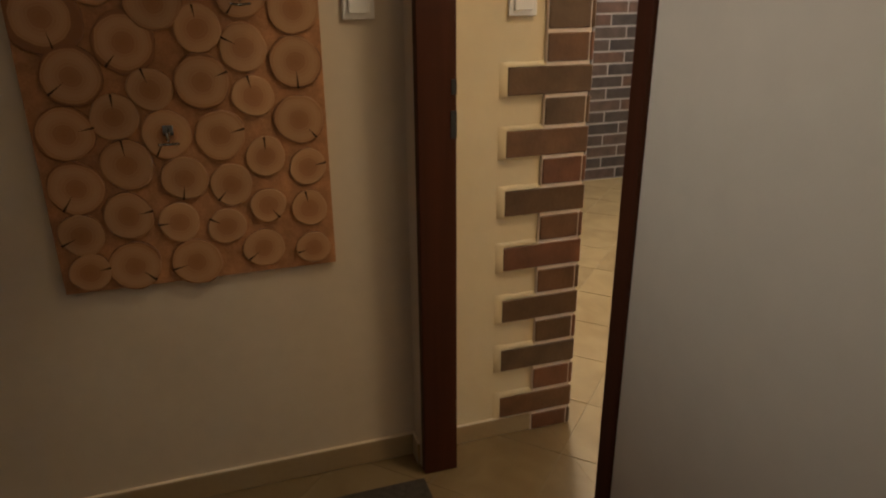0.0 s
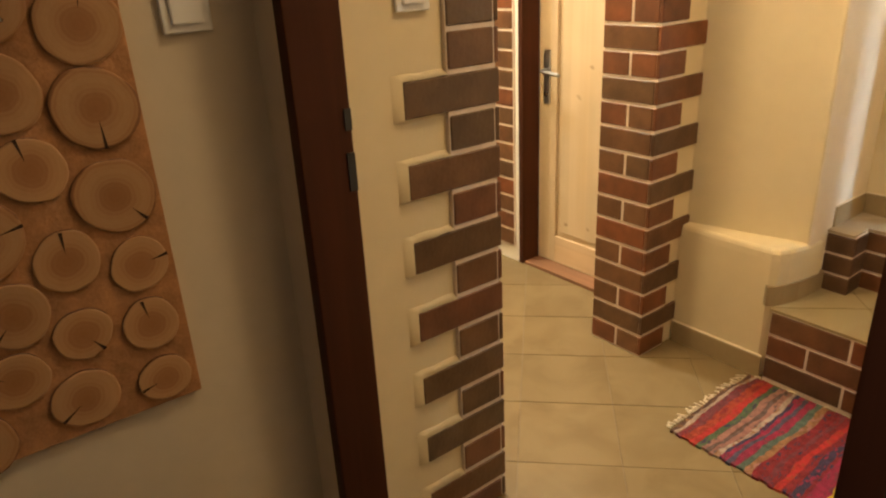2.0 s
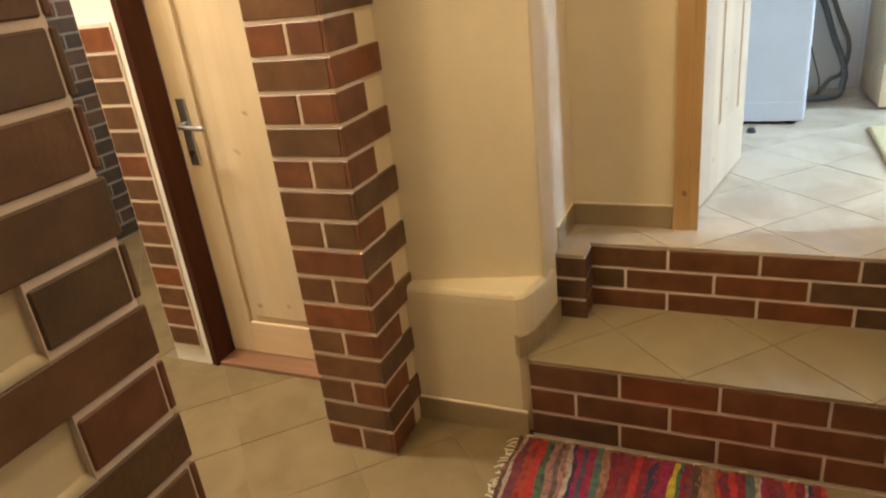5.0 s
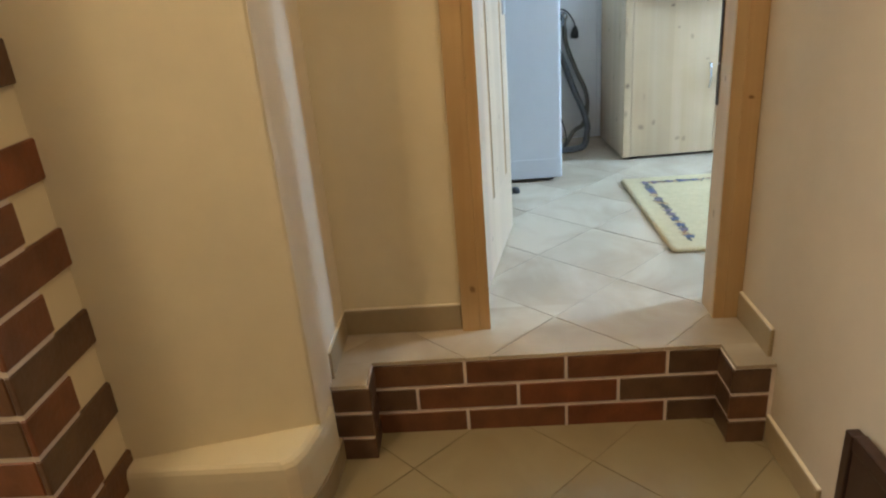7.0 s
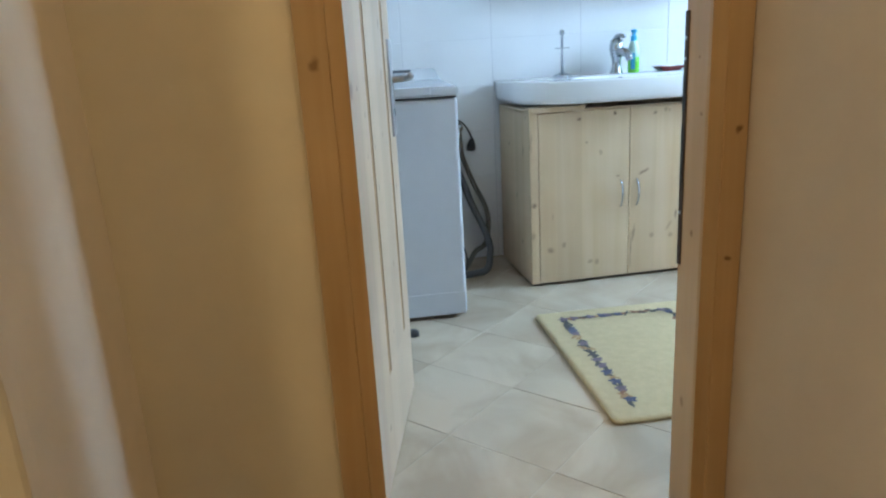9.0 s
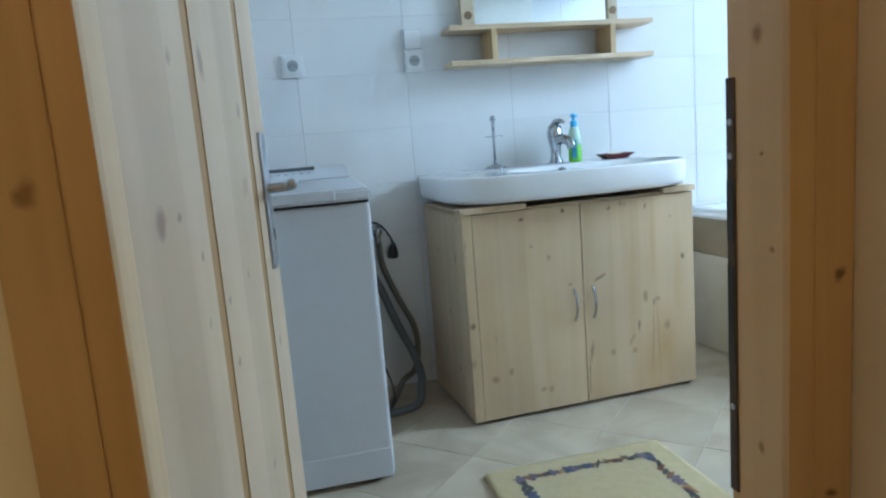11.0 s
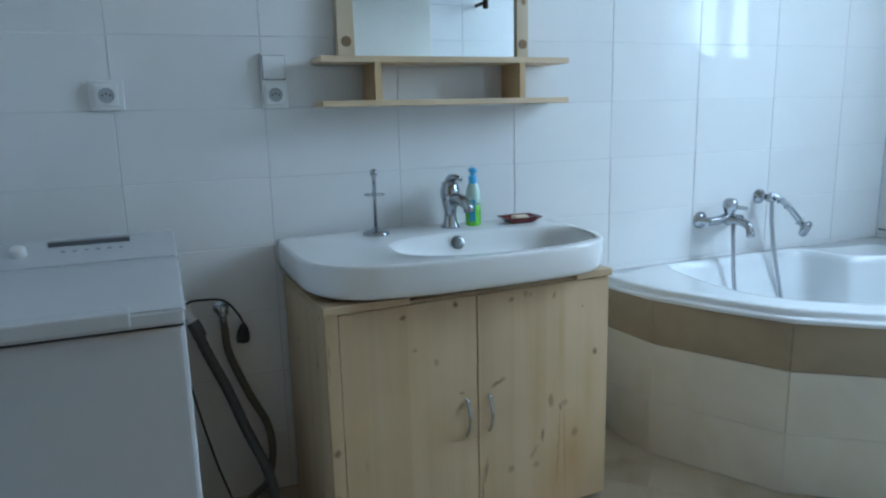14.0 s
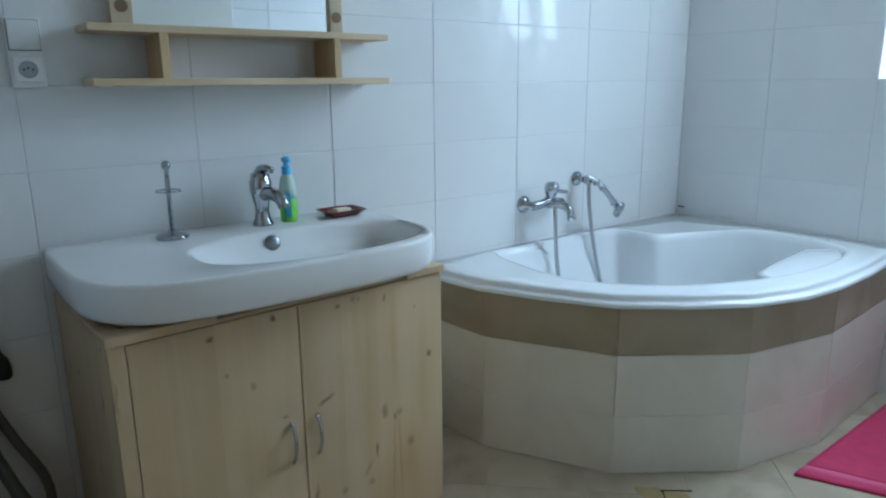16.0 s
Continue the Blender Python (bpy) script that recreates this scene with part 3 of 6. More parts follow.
def loft(bm, rings, cap_first=True, cap_last=True):
    """A skin through closed rings of points, all with the same count."""
    vs = [[bm.verts.new(p) for p in r] for r in rings]
    n = len(vs[0])
    for a, b in zip(vs, vs[1:]):
        for k in range(n):
            bm.faces.new((a[k], a[(k + 1) % n], b[(k + 1) % n], b[k]))
    if cap_first:
        bm.faces.new(vs[0][::-1])
    if cap_last:
        bm.faces.new(vs[-1])
    bmesh.ops.recalc_face_normals(bm, faces=bm.faces[:])
    return bm


SHARED = {}


def piece(name, size, loc, material, parent, rz=0.0, bevel=0.003):
    """A small block as an object of its own; blocks of one size share a mesh."""
    key = (tuple(round(s, 4) for s in size), material.name)
    if key not in SHARED:
        bm = bmesh.new()
        sx, sy, sz = (s / 2 for s in size)
        b = min(bevel, sx * 0.4, sy * 0.4, sz * 0.4)
        box(bm, -sx, sx, -sy, sy, -sz, sz, b, 1)
        me = bpy.data.meshes.new(name)
        bm.to_mesh(me)
        bm.free()
        me.materials.append(material)
        SHARED[key] = me
    ob = new(name, SHARED[key])
    ob.parent = parent
    ob.location = Vector(loc) - here(parent)
    ob.rotation_euler = (0, 0, rz)
    return ob


def clip_poly(poly, x0, x1, y0, y1):
    for ax, lim, keep in ((0, x0, 1), (0, x1, -1), (1, y0, 1), (1, y1, -1)):
        out = []
        for i, p in enumerate(poly):
            q = poly[(i + 1) % len(poly)]
            a, b = (p[ax] - lim) * keep, (q[ax] - lim) * keep
            if a >= 0:
                out.append(p)
            if (a >= 0) != (b >= 0):
                t = a / (a - b)
                out.append((p[0] + (q[0] - p[0]) * t, p[1] + (q[1] - p[1]) * t))
        poly = out
        if len(poly) < 3:
            return []
    return poly


def area_of(poly):
    return abs(sum(p[0] * q[1] - q[0] * p[1] for p, q in zip(poly, poly[1:] + poly[:1]))) / 2


def diagonal_tiles(parent, x0, x1, y0, y1, z, anchor, half, material, thick=0.008, gap=0.003):
    """Square tiles laid on the diagonal, cut at the edges of the floor."""
    h = half - gap * 0.7
    rnd = random.Random(5)
    for i in range(-40, 41):
        for j in range(-40, 41):
            if (i + j) % 2 == 0:
                continue
            cx, cy = anchor[0] + i * half, anchor[1] + j * half
            if not (x0 - half < cx < x1 + half and y0 - half < cy < y1 + half):
                continue
            poly = clip_poly([(cx + h, cy), (cx, cy + h), (cx - h, cy), (cx, cy - h)], x0, x1, y0, y1)
            if len(poly) < 3 or area_of(poly) < 0.0004:
                continue
            mx, my = sum(p[0] for p in poly) / len(poly), sum(p[1] for p in poly) / len(poly)
            bm = bmesh.new()
            dz = rnd.uniform(-0.0006, 0.0006)
            o = here(parent)
            lo = [bm.verts.new((x - mx, y - my, -thick)) for x, y in poly]
            mid = [bm.verts.new((x - mx, y - my, -0.0010 + dz)) for x, y in poly]
            hi = [bm.verts.new(((x - mx) * 0.998, (y - my) * 0.998, dz)) for x, y in poly]
            n = len(poly)
            bm.faces.new(hi)
            for a, b in ((lo, mid), (mid, hi)):
                for k in range(n):
                    bm.faces.new((a[k], a[(k + 1) % n], b[(k + 1) % n], b[k]))
            bm.normal_update()
            me = bpy.data.meshes.new("floor_tile")
            bm.to_mesh(me)
            bm.free()
            me.materials.append(material)
            ob = new("floor_tile", me)
            ob.parent = parent
            ob.location = Vector((mx, my, z)) - o


# ---- structure ----
HC, BC = 3.1, 3.2


def structure(name, bm, material, label="", category="wall"):
    return part(name, bm, material, None, label, kind="structure", category=category)


# entry room
wall_entry_back = structure("wall_entry_back", B(-2.2, 0.585, 1.787, 1.985, 0, HC), M_ENTRY, "dull beige plastered wall behind the log panel")
bm = B(0.585, 1.066, 1.787, 1.985, 0, HC)
wall_entry_north = structure("wall_entry_north", bm, M_PLASTER, "cream plastered wall ending in a brick-edged opening")
bm = B(0.570, 0.636, -1.399, 0.754, 0, HC)
box(bm, 0.537, 0.632, 1.70, 1.787, 0, HC)
box(bm, 0.537, 0.632, 0.754, 1.70, 2.03, HC)
wall_partition = structure("wall_partition", bm, M_ENTRY, "rough plastered partition wall with a doorway")
bm = B(-2.2, -2.0, -1.6, -0.6, 0, HC)
box(bm, -2.2, -2.0, 0.3, 1.787, 0, HC)
box(bm, -2.2, -2.0, -0.6, 0.3, 0, 0.95)
box(bm, -2.2, -2.0, -0.6, 0.3, 2.15, HC)
wall_entry_west = structure("wall_entry_west", bm, M_ENTRY, "plain plastered outer wall with a window")
wall_entry_south = structure("wall_entry_south", B(-2.0, 0.636, -1.6, -1.4, 0, HC), M_ENTRY, "plain plastered wall")
bm = B(-2.18, -2.12, -0.6, 0.3, 0.95, 1.01)
box(bm, -2.18, -2.12, -0.6, 0.3, 2.09, 2.15)
box(bm, -2.18, -2.12, -0.6, -0.54, 1.01, 2.09)
box(bm, -2.18, -2.12, 0.24, 0.3, 1.01, 2.09)
window_1 = part("window_1", bm, M_WHITE, None, "white framed window of the entry room", kind="structure", category="window")

# hall
wall_hall_south = structure("wall_hall_south", B(0.632, 2.656, 0.32, 0.52, 0, BC), M_BEIGE, "cream plastered hall wall beside the steps")
bm = bmesh.new()
curve = [(p.x, p.y) for p in spline([(2.188, 1.99, 0), (2.20, 1.93, 0), (2.222, 1.85, 0), (2.245, 1.75, 0), (2.268, 1.66, 0), (2.282, 1.600, 0)], 5)]
prism(bm, curve + [(2.286, 1.590), (2.294, 1.5835), (2.34, 1.582), (2.656, 1.582), (2.656, 2.1), (2.19, 2.1)], 0, BC)
wall_hall_niche = structure("wall_hall_niche", bm, M_PLASTER, "cream plastered wall with a rounded edge beside the steps")
bm = bmesh.new()
rnd = random.Random(8)
rings = []
for k in range(81):
    z = 0.28 + (BC - 0.28) * k / 80
    xl = 2.288 + 0.0022 * math.sin(z * 9) + 0.0012 * math.sin(z * 31) + rnd.uniform(-0.0012, 0.0012)
    rings.append([(xl, 1.5835, z), (xl + 0.02, 1.5800, z), (2.37, 1.5785, z), (2.6555, 1.5785, z), (2.6555, 1.5815, z), (xl + 0.001, 1.5845, z)])
loft(bm, rings)
wall_return = structure("wall_return", bm, M_RETURN, "off-white plastered return wall beside the steps")
ledge_poly = [(2.145, 1.982), (2.148, 1.68), (2.15, 1.635), (2.165, 1.612), (2.20, 1.596), (2.27, 1.580), (2.33, 1.572), (2.365, 1.568), (2.365, 1.60), (2.30, 1.65), (2.25, 1.982)]
bm = bmesh.new()
n = len(ledge_poly)
cxy = (2.26, 1.76)
rings = []
for z, s in ((0, 1.0), (0.44, 1.0), (0.462, 0.985), (0.472, 0.95), (0.478, 0.90)):
    rings.append([(cxy[0] + (x - cxy[0]) * s, cxy[1] + (y - cxy[1]) * (s if y < 1.9 else 1), z) for x, y in ledge_poly])
loft(bm, rings)
wall_ledge = structure("wall_ledge", bm, M_PLASTER, "rounded plaster ledge at the foot of the wall")
bm = B(1.943, 2.077, 1.979, 2.2, 0, HC)
box(bm, 2.077, 2.236, 1.988, 2.2, 0, HC)
wall_pillar = structure("wall_pillar", bm, M_GROUT, "pillar clad with red clinker brick slips", "pillar")
wall_pillar_side = structure("wall_pillar_side", B(2.0775, 2.195, 1.9850, 1.9875, 0, HC), M_PLASTER, "cream plaster beside the brick pillar")
bm = B(2.236, 2.40, 2.1, 2.215, 0, HC)
box(bm, 2.236, 2.40, 2.933, 3.114, 0, HC)
box(bm, 2.236, 2.40, 2.215, 2.933, 2.036, HC)
wall_hall_east = structure("wall_hall_east", bm, M_WHITE, "light wall with a brick strip beside a door")
wall_living_west = structure("wall_living_west", B(0.9, 1.076, 1.985, 4.5, 0, HC), M_PLASTER, "plain cream plastered wall")
wall_living_north = structure("wall_living_north", B(0.9, 4.2, 4.509, 4.7, 0, HC), M_GROUT_D, "wall faced with dark grey bricks")
wall_living_east = structure("wall_living_east", B(4.0, 4.2, 2.914, 4.52, 0, HC), M_PLASTER, "plain cream plastered wall")
wall_living_south = structure("wall_living_south", B(2.4, 4.0, 2.914, 3.114, 0, HC), M_PLASTER, "plain cream plastered wall")

# bathroom shell
FZ = 0.5
bm = B(2.656, 2.76, -2.4, 0.54, 0, BC)
box(bm, 2.656, 2.76, 1.245, 2.1, 0, BC)
box(bm, 2.656, 2.76, 0.54, 1.245, 2.54, BC)
box(bm, 2.656, 2.76, 0.54, 1.245, 0, FZ - 0.008)
wall_bath_west = structure("wall_bath_west", bm, M_PLASTER, "cream plastered wall with the bathroom doorway")
wall_bath_east = structure("wall_bath_east", B(4.7214, 4.93, -2.4, 1.55, 0, BC), M_WGROUT, "bathroom wall covered with white tiles")
bm = B(2.7686, 3.24, -2.4, -2.2014, 0, BC)
box(bm, 3.888, 4.7214, -2.4, -2.2014, 0, BC)
box(bm, 3.24, 3.888, -2.4, -2.2014, 0, 1.72)
box(bm, 3.24, 3.888, -2.4, -2.2014, 2.75, BC)
wall_bath_south = structure("wall_bath_south", bm, M_WGROUT, "tiled bathroom wall with a window")
wall_bath_north = structure("wall_bath_north", B(2.76, 4.7214, 1.3514, 1.55, 0, BC), M_WGROUT, "bathroom wall covered with white tiles")
window_2 = thing("window_2", "white framed bathroom window", "window", (3.56, -2.33, 1.72), kind="structure")
bm = B(3.24, 3.888, -2.36, -2.30, 1.72, 1.765)
box(bm, 3.24, 3.888, -2.36, -2.30, 2.705, 2.75)
box(bm, 3.24, 3.275, -2.36, -2.30, 1.765, 2.705)
box(bm, 3.86, 3.888, -2.36, -2.30, 1.765, 2.705)
box(bm, 3.555, 3.635, -2.36, -2.30, 1.765, 2.705)
part("window_frame", bm, M_WHITE, window_2)
for x0, x1 in ((3.275, 3.555), (3.635, 3.86)):
    p = part("pane", B(x0, x1, -2.335, -2.329, 1.765, 2.705), M_GLASS, window_2, "clear glass pane")
    p.visible_shadow = False
p = part("pane", B(-2.153, -2.147, -0.54, 0.24, 1.01, 2.09), M_GLASS, window_1, "clear glass pane")
p.visible_shadow = False

bm = B(-2.2, 2.656, -1.6, 4.7, HC, HC + 0.15)
box(bm, 2.66, 4.2, 2.1, 4.7, HC, HC + 0.15)
ceiling_1 = structure("ceiling_1", bm, M_CEIL, "plain white painted ceiling", "ceiling")
ceiling_2 = structure("ceiling_2", B(2.1, 4.93, -2.4, 2.1, BC, BC + 0.15), M_CEIL, "plain white painted bathroom ceiling", "ceiling")
ground = part("ground", B(-300, 300, -300, 300, -0.6, -0.5), M_GROUND, None, "flat green ground outside the house", kind="structure", category="ground")

floor_1 = structure("floor_1", B(-2.2, 4.2, -1.6, 4.7, -0.1, -0.0018), M_FGROUT, "beige tiled hall floor", "floor")
steps = thing("steps", "two steps with tiled treads and brick-clad risers", "stairs", (2.4, 1.0, 0), kind="structure")
bm = B(2.1355, 2.52, 0.52, 1.60, 0, 0.271)
box(bm, 2.5025, 2.656, 0.52, 1.582, 0.271, 0.491)
box(bm, 2.4025, 2.5025, 0.52, 0.6165, 0.271, 0.491)
box(bm, 2.4025, 2.5025, 1.4875, 1.575, 0.271, 0.491)
steps_core = part("steps_core", bm, M_GROUT, steps, "light grouted step core")
bm = B(2.136, 2.501, 0.5215, 1.600, 0.2712, 0.2784)
part("tile_grout", bm, M_TGROUT, steps, "beige joint between the tread tiles")
bm = B(2.503, 2.7585, 0.5215, 1.581, 0.4912, 0.4984)
part("tile_grout", bm, M_FGROUT2, steps, "pale joint between the tread tiles")
floor_2 = structure("floor_2", B(2.76, 4.73, -2.21, 1.36, 0.3, 0.4984), M_FGROUT2, "pale tiled bathroom floor", "floor")


# ---- skirtings and door surrounds ----
def skirting(x0, x1, y0, y1, z0, z1):
    part("sealant", B(x0 + 0.001, x1 - 0.001, y0 + 0.001, y1 - 0.001, z1 + 0.0003, z1 + 0.004), M_RETURN, None, "thin pale sealant line on the skirting", kind="structure", category="skirting")
    return part("baseboard", B(x0, x1, y0, y1, z0, z1, 0.002, 1), M_SKIRT, None, "brown tile skirting along a wall", kind="structure", category="skirting")


skirting(-2.0, 0.537, 1.777, 1.787, 0, 0.075)
skirting(0.527, 0.537, 1.72, 1.777, 0, 0.075)
skirting(0.632, 0.935, 1.777, 1.787, 0, 0.063)
skirting(2.135, 2.145, 1.615, 1.976, 0, 0.082)
skirting(2.646, 2.656, 1.257, 1.574, 0.5, 0.574)
skirting(2.43, 2.646, 1.572, 1.582, 0.5, 0.574)
skirting(2.43, 2.656, 0.52, 0.530, 0.5, 0.572)
skirting(2.145, 2.43, 0.52, 0.530, 0.28, 0.352)
skirting(0.632, 2.133, 0.52, 0.530, 0, 0.08)
bm = bmesh.new()
inner = [(2.133, 1.625), (2.152, 1.608), (2.185, 1.594), (2.25, 1.577), (2.32, 1.569), (2.398, 1.566)]
outer = [(2.398, 1.580), (2.32, 1.583), (2.25, 1.592), (2.20, 1.608), (2.17, 1.625), (2.152, 1.645)]
prism(bm, inner + outer, 0.28, 0.350)
part("baseboard", bm, M_SKIRT, None, "curved brown tile skirting on the lower step", kind="structure", category="skirting")

frame_dark = thing("door_frame_1", "dark brown wooden door frame in the partition wall", "door frame", (0.585, 1.66, 0), kind="structure")
part("jamb", B(0.535, 0.638, 1.668, 1.702, 0, 2.03, 0.003), M_DARK, frame_dark)
part("jamb", B(0.564, 0.640, 0.7545, 0.790, 0, 2.03, 0.003), M_DARK, frame_dark)
part("head", B(0.535, 0.638, 0.790, 1.668, 1.99, 2.035, 0.003), M_DARK, frame_dark)
part("strike_plate", B(0.622, 0.6375, 1.665, 1.6685, 1.03, 1.10), M_BLACK, frame_dark, "black lock hole")
part("strike_plate", B(0.624, 0.6375, 1.665, 1.6685, 1.14, 1.178), M_BLACK, frame_dark, "black latch hole")

frame_pine = thing("door_frame_2", "varnished pine door frame of the bathroom", "door frame", (2.66, 0.9, FZ), kind="structure")
part("casing", B(2.636, 2.657, 1.207, 1.256, FZ, 2.575, 0.002), M_FRAME, frame_pine)
part("rounded_stop", B(2.6385, 2.657, 1.180, 1.212, FZ, 2.50, 0.001), M_FRAME, frame_pine)
part("casing", B(2.630, 2.657, 0.521, 0.565, FZ, 2.575, 0.002), M_FRAME, frame_pine)
part("rounded_stop", B(2.6325, 2.6425, 0.560, 0.5925, FZ, 2.50, 0.001), M_FRAME, frame_pine)
part("casing", B(2.640, 2.657, 0.592, 1.180, 2.50, 2.575, 0.004), M_FRAME, frame_pine)
part("jamb", B(2.6575, 2.77, 1.190, 1.246, FZ, 2.53, 0.003), M_JAMB, frame_pine)
part("jamb", B(2.6425, 2.722, 0.567, 0.592, FZ, 2.50, 0.002), M_JAMB, frame_pine)
part("jamb", B(2.7222, 2.77, 0.539, 0.546, FZ, 2.53, 0.002), M_PINE, frame_pine)
part("head", B(2.6575, 2.77, 0.592, 1.190, 2.50, 2.54, 0.003), M_PINE, frame_pine)
strike = part("strike_plate", B(2.709, 2.7225, 0.5915, 0.5945, 1.05, 1.505, 0.001, 1), M_DSTEEL, frame_pine, "worn dark metal strike plate")
for z0, z1 in ((1.335, 1.40), (1.20, 1.31)):
    part("latch_hole", B(2.7115, 2.7215, 0.5938, 0.5951, z0, z1), M_BLACK, strike, "black opening in the strike plate")
for z0 in (1.46, 1.425, 1.15):
    bm = bmesh.new()
    cyl(bm, (2.7155, 0.594, z0), (2.7155, 0.5956, z0), 0.0035, seg=12)
    part("screw", bm, M_STEEL, strike)


# ---- bathroom door ----
def local_part(name, bm, material, parent, label="", smooth=False):
    """A part whose mesh is already in its parent's own axes."""
    me = bpy.data.meshes.new(name)
    bm.normal_update()
    bm.to_mesh(me)
    bm.free()
    me.materials.append(material)
    if smooth:
        me.polygons.foreach_set("use_smooth", [True] * len(me.polygons))
    ob = new(name, me)
    ob.parent = parent
    return tagged(ob, label)


door_2 = thing("door_2", "raw pine bathroom door standing open beside the washing machine", "door", (2.727, 1.204, FZ + 0.008), kind="structure")
door_2.rotation_euler = (0, 0, math.atan2(-0.137, 0.68))
bm = B(0, 0.697, 0, 0.04, 0, 0.232, 0.002)
local_part("bottom_rail", bm, M_DOOR, door_2)
local_part("top_rail", B(0, 0.697, 0, 0.04, 1.86, 1.99, 0.002), M_DOOR, door_2)
local_part("stile", B(0, 0.2925, 0, 0.04, 0.232, 1.86), M_DOOR, door_2)
local_part("panel_board", B(0.3245, 0.5595, 0, 0.04, 0.232, 1.86), M_DOOR, door_2)
local_part("stile", B(0.5905, 0.697, 0, 0.04, 0.232, 1.86), M_DOOR, door_2)
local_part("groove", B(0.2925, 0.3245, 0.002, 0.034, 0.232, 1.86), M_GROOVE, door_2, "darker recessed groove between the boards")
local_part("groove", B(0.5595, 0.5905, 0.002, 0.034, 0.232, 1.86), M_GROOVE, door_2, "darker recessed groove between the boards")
for side in (-1, 1):
    yf = 0.0 if side < 0 else 0.04
    plate = local_part("handle_plate", B(0.634, 0.676, yf - 0.007, yf + 0.007, 0.75, 0.996, 0.006, 3), M_STEEL, door_2, "brushed steel handle plate")
    bm = bmesh.new()
    tube(bm, [(0.655, yf, 0.895), (0.655, yf + side * 0.030, 0.896), (0.648, yf + side * 0.047, 0.898), (0.615, yf + side * 0.058, 0.902), (0.572, yf + side * 0.064, 0.905)], (0.0095, 0.0085), 12)
    local_part("lever", bm, M_STEEL, plate, "curved steel lever", True)
    local_part("keyhole", B(0.651, 0.659, yf + side * 0.0068, yf + side * 0.0078, 0.802, 0.822), M_BLACK, plate)
for z in (0.25, 1.7):
    bm = bmesh.new()
    cyl(bm, (-0.004, -0.003, z), (-0.004, -0.003, z + 0.09), 0.007, seg=12)
    local_part("hinge", bm, M_STEEL, door_2)

# ---- panelled door in the hall ----
door_1 = thing("door_1", "pale pine panelled door in a dark brown frame", "door", (2.35, 2.6, 0), kind="structure")
part("frame_post", B(2.228, 2.336, 2.904, 2.932, 0, 2.03, 0.003), M_DARK, door_1, "dark brown door post")
part("frame_post", B(2.24, 2.336, 2.2155, 2.235, 0, 2.03, 0.003), M_DARK, door_1, "dark brown door post")
part("frame_head", B(2.228, 2.336, 2.235, 2.903, 1.985, 2.035, 0.003), M_DARK, door_1)
leaf = part("leaf", B(2.352, 2.375, 2.235, 2.903, 0.014, 1.985), M_HALL_DOOR, door_1)
part("stile", B(2.336, 2.352, 2.795, 2.903, 0.014, 1.985, 0.003), M_HALL_DOOR, leaf)
part("stile", B(2.336, 2.352, 2.235, 2.345, 0.014, 1.985, 0.003), M_HALL_DOOR, leaf)
for z0, z1 in ((0.014, 0.15), (1.88, 1.985)):
    part("rail", B(2.336, 2.352, 2.345, 2.795, z0, z1, 0.003), M_PINE_H, leaf)
part("panel", B(2.342, 2.352, 2.372, 2.768, 0.175, 1.855, 0.005, 1), M_HALL_DOOR, leaf)
plate = part("handle_plate", B(2.329, 2.337, 2.832, 2.872, 0.79, 1.03, 0.004, 2), M_STEEL, leaf, "brushed steel handle plate")
bm = bmesh.new()
tube(bm, [(2.335, 2.852, 0.94), (2.30, 2.852, 0.94), (2.287, 2.842, 0.94), (2.282, 2.80, 0.938), (2.284, 2.735, 0.932)], 0.009, 12)
part("lever", bm, M_STEEL, leaf, "curved steel lever", True)
bm = bmesh.new()
cyl(bm, (2.331, 2.852, 0.835), (2.322, 2.852, 0.835), 0.011, seg=14)
part("lock_cylinder", bm, M_DSTEEL, leaf)
part("threshold", B(2.238, 2.336, 2.236, 2.903, -0.004, 0.014, 0.003), M_SILL, door_1, "worn reddish wooden threshold")


# ---- wall fittings ----
def rocker_switch(name, x0, x1, z0, z1, label):
    t = thing(name, label, "light switch", ((x0 + x1) / 2, 1.787, z0))
    part("cover", B(x0, x1, 1.776, 1.787, z0, z1, 0.004, 3), M_PLASTIC, t)
    part("rocker", B(x0 + 0.014, x1 - 0.014, 1.769, 1.7765, z0 + 0.014, z1 - 0.014, 0.003, 2), M_PLASTIC, t, "white switch rocker")


rocker_switch("light_switch", 0.382, 0.462, 1.318, 1.398, "white plastic light switch beside the log panel")
rocker_switch("light_switch", 0.822, 0.902, 1.318, 1.398, "white plastic light switch beside the brick edge")


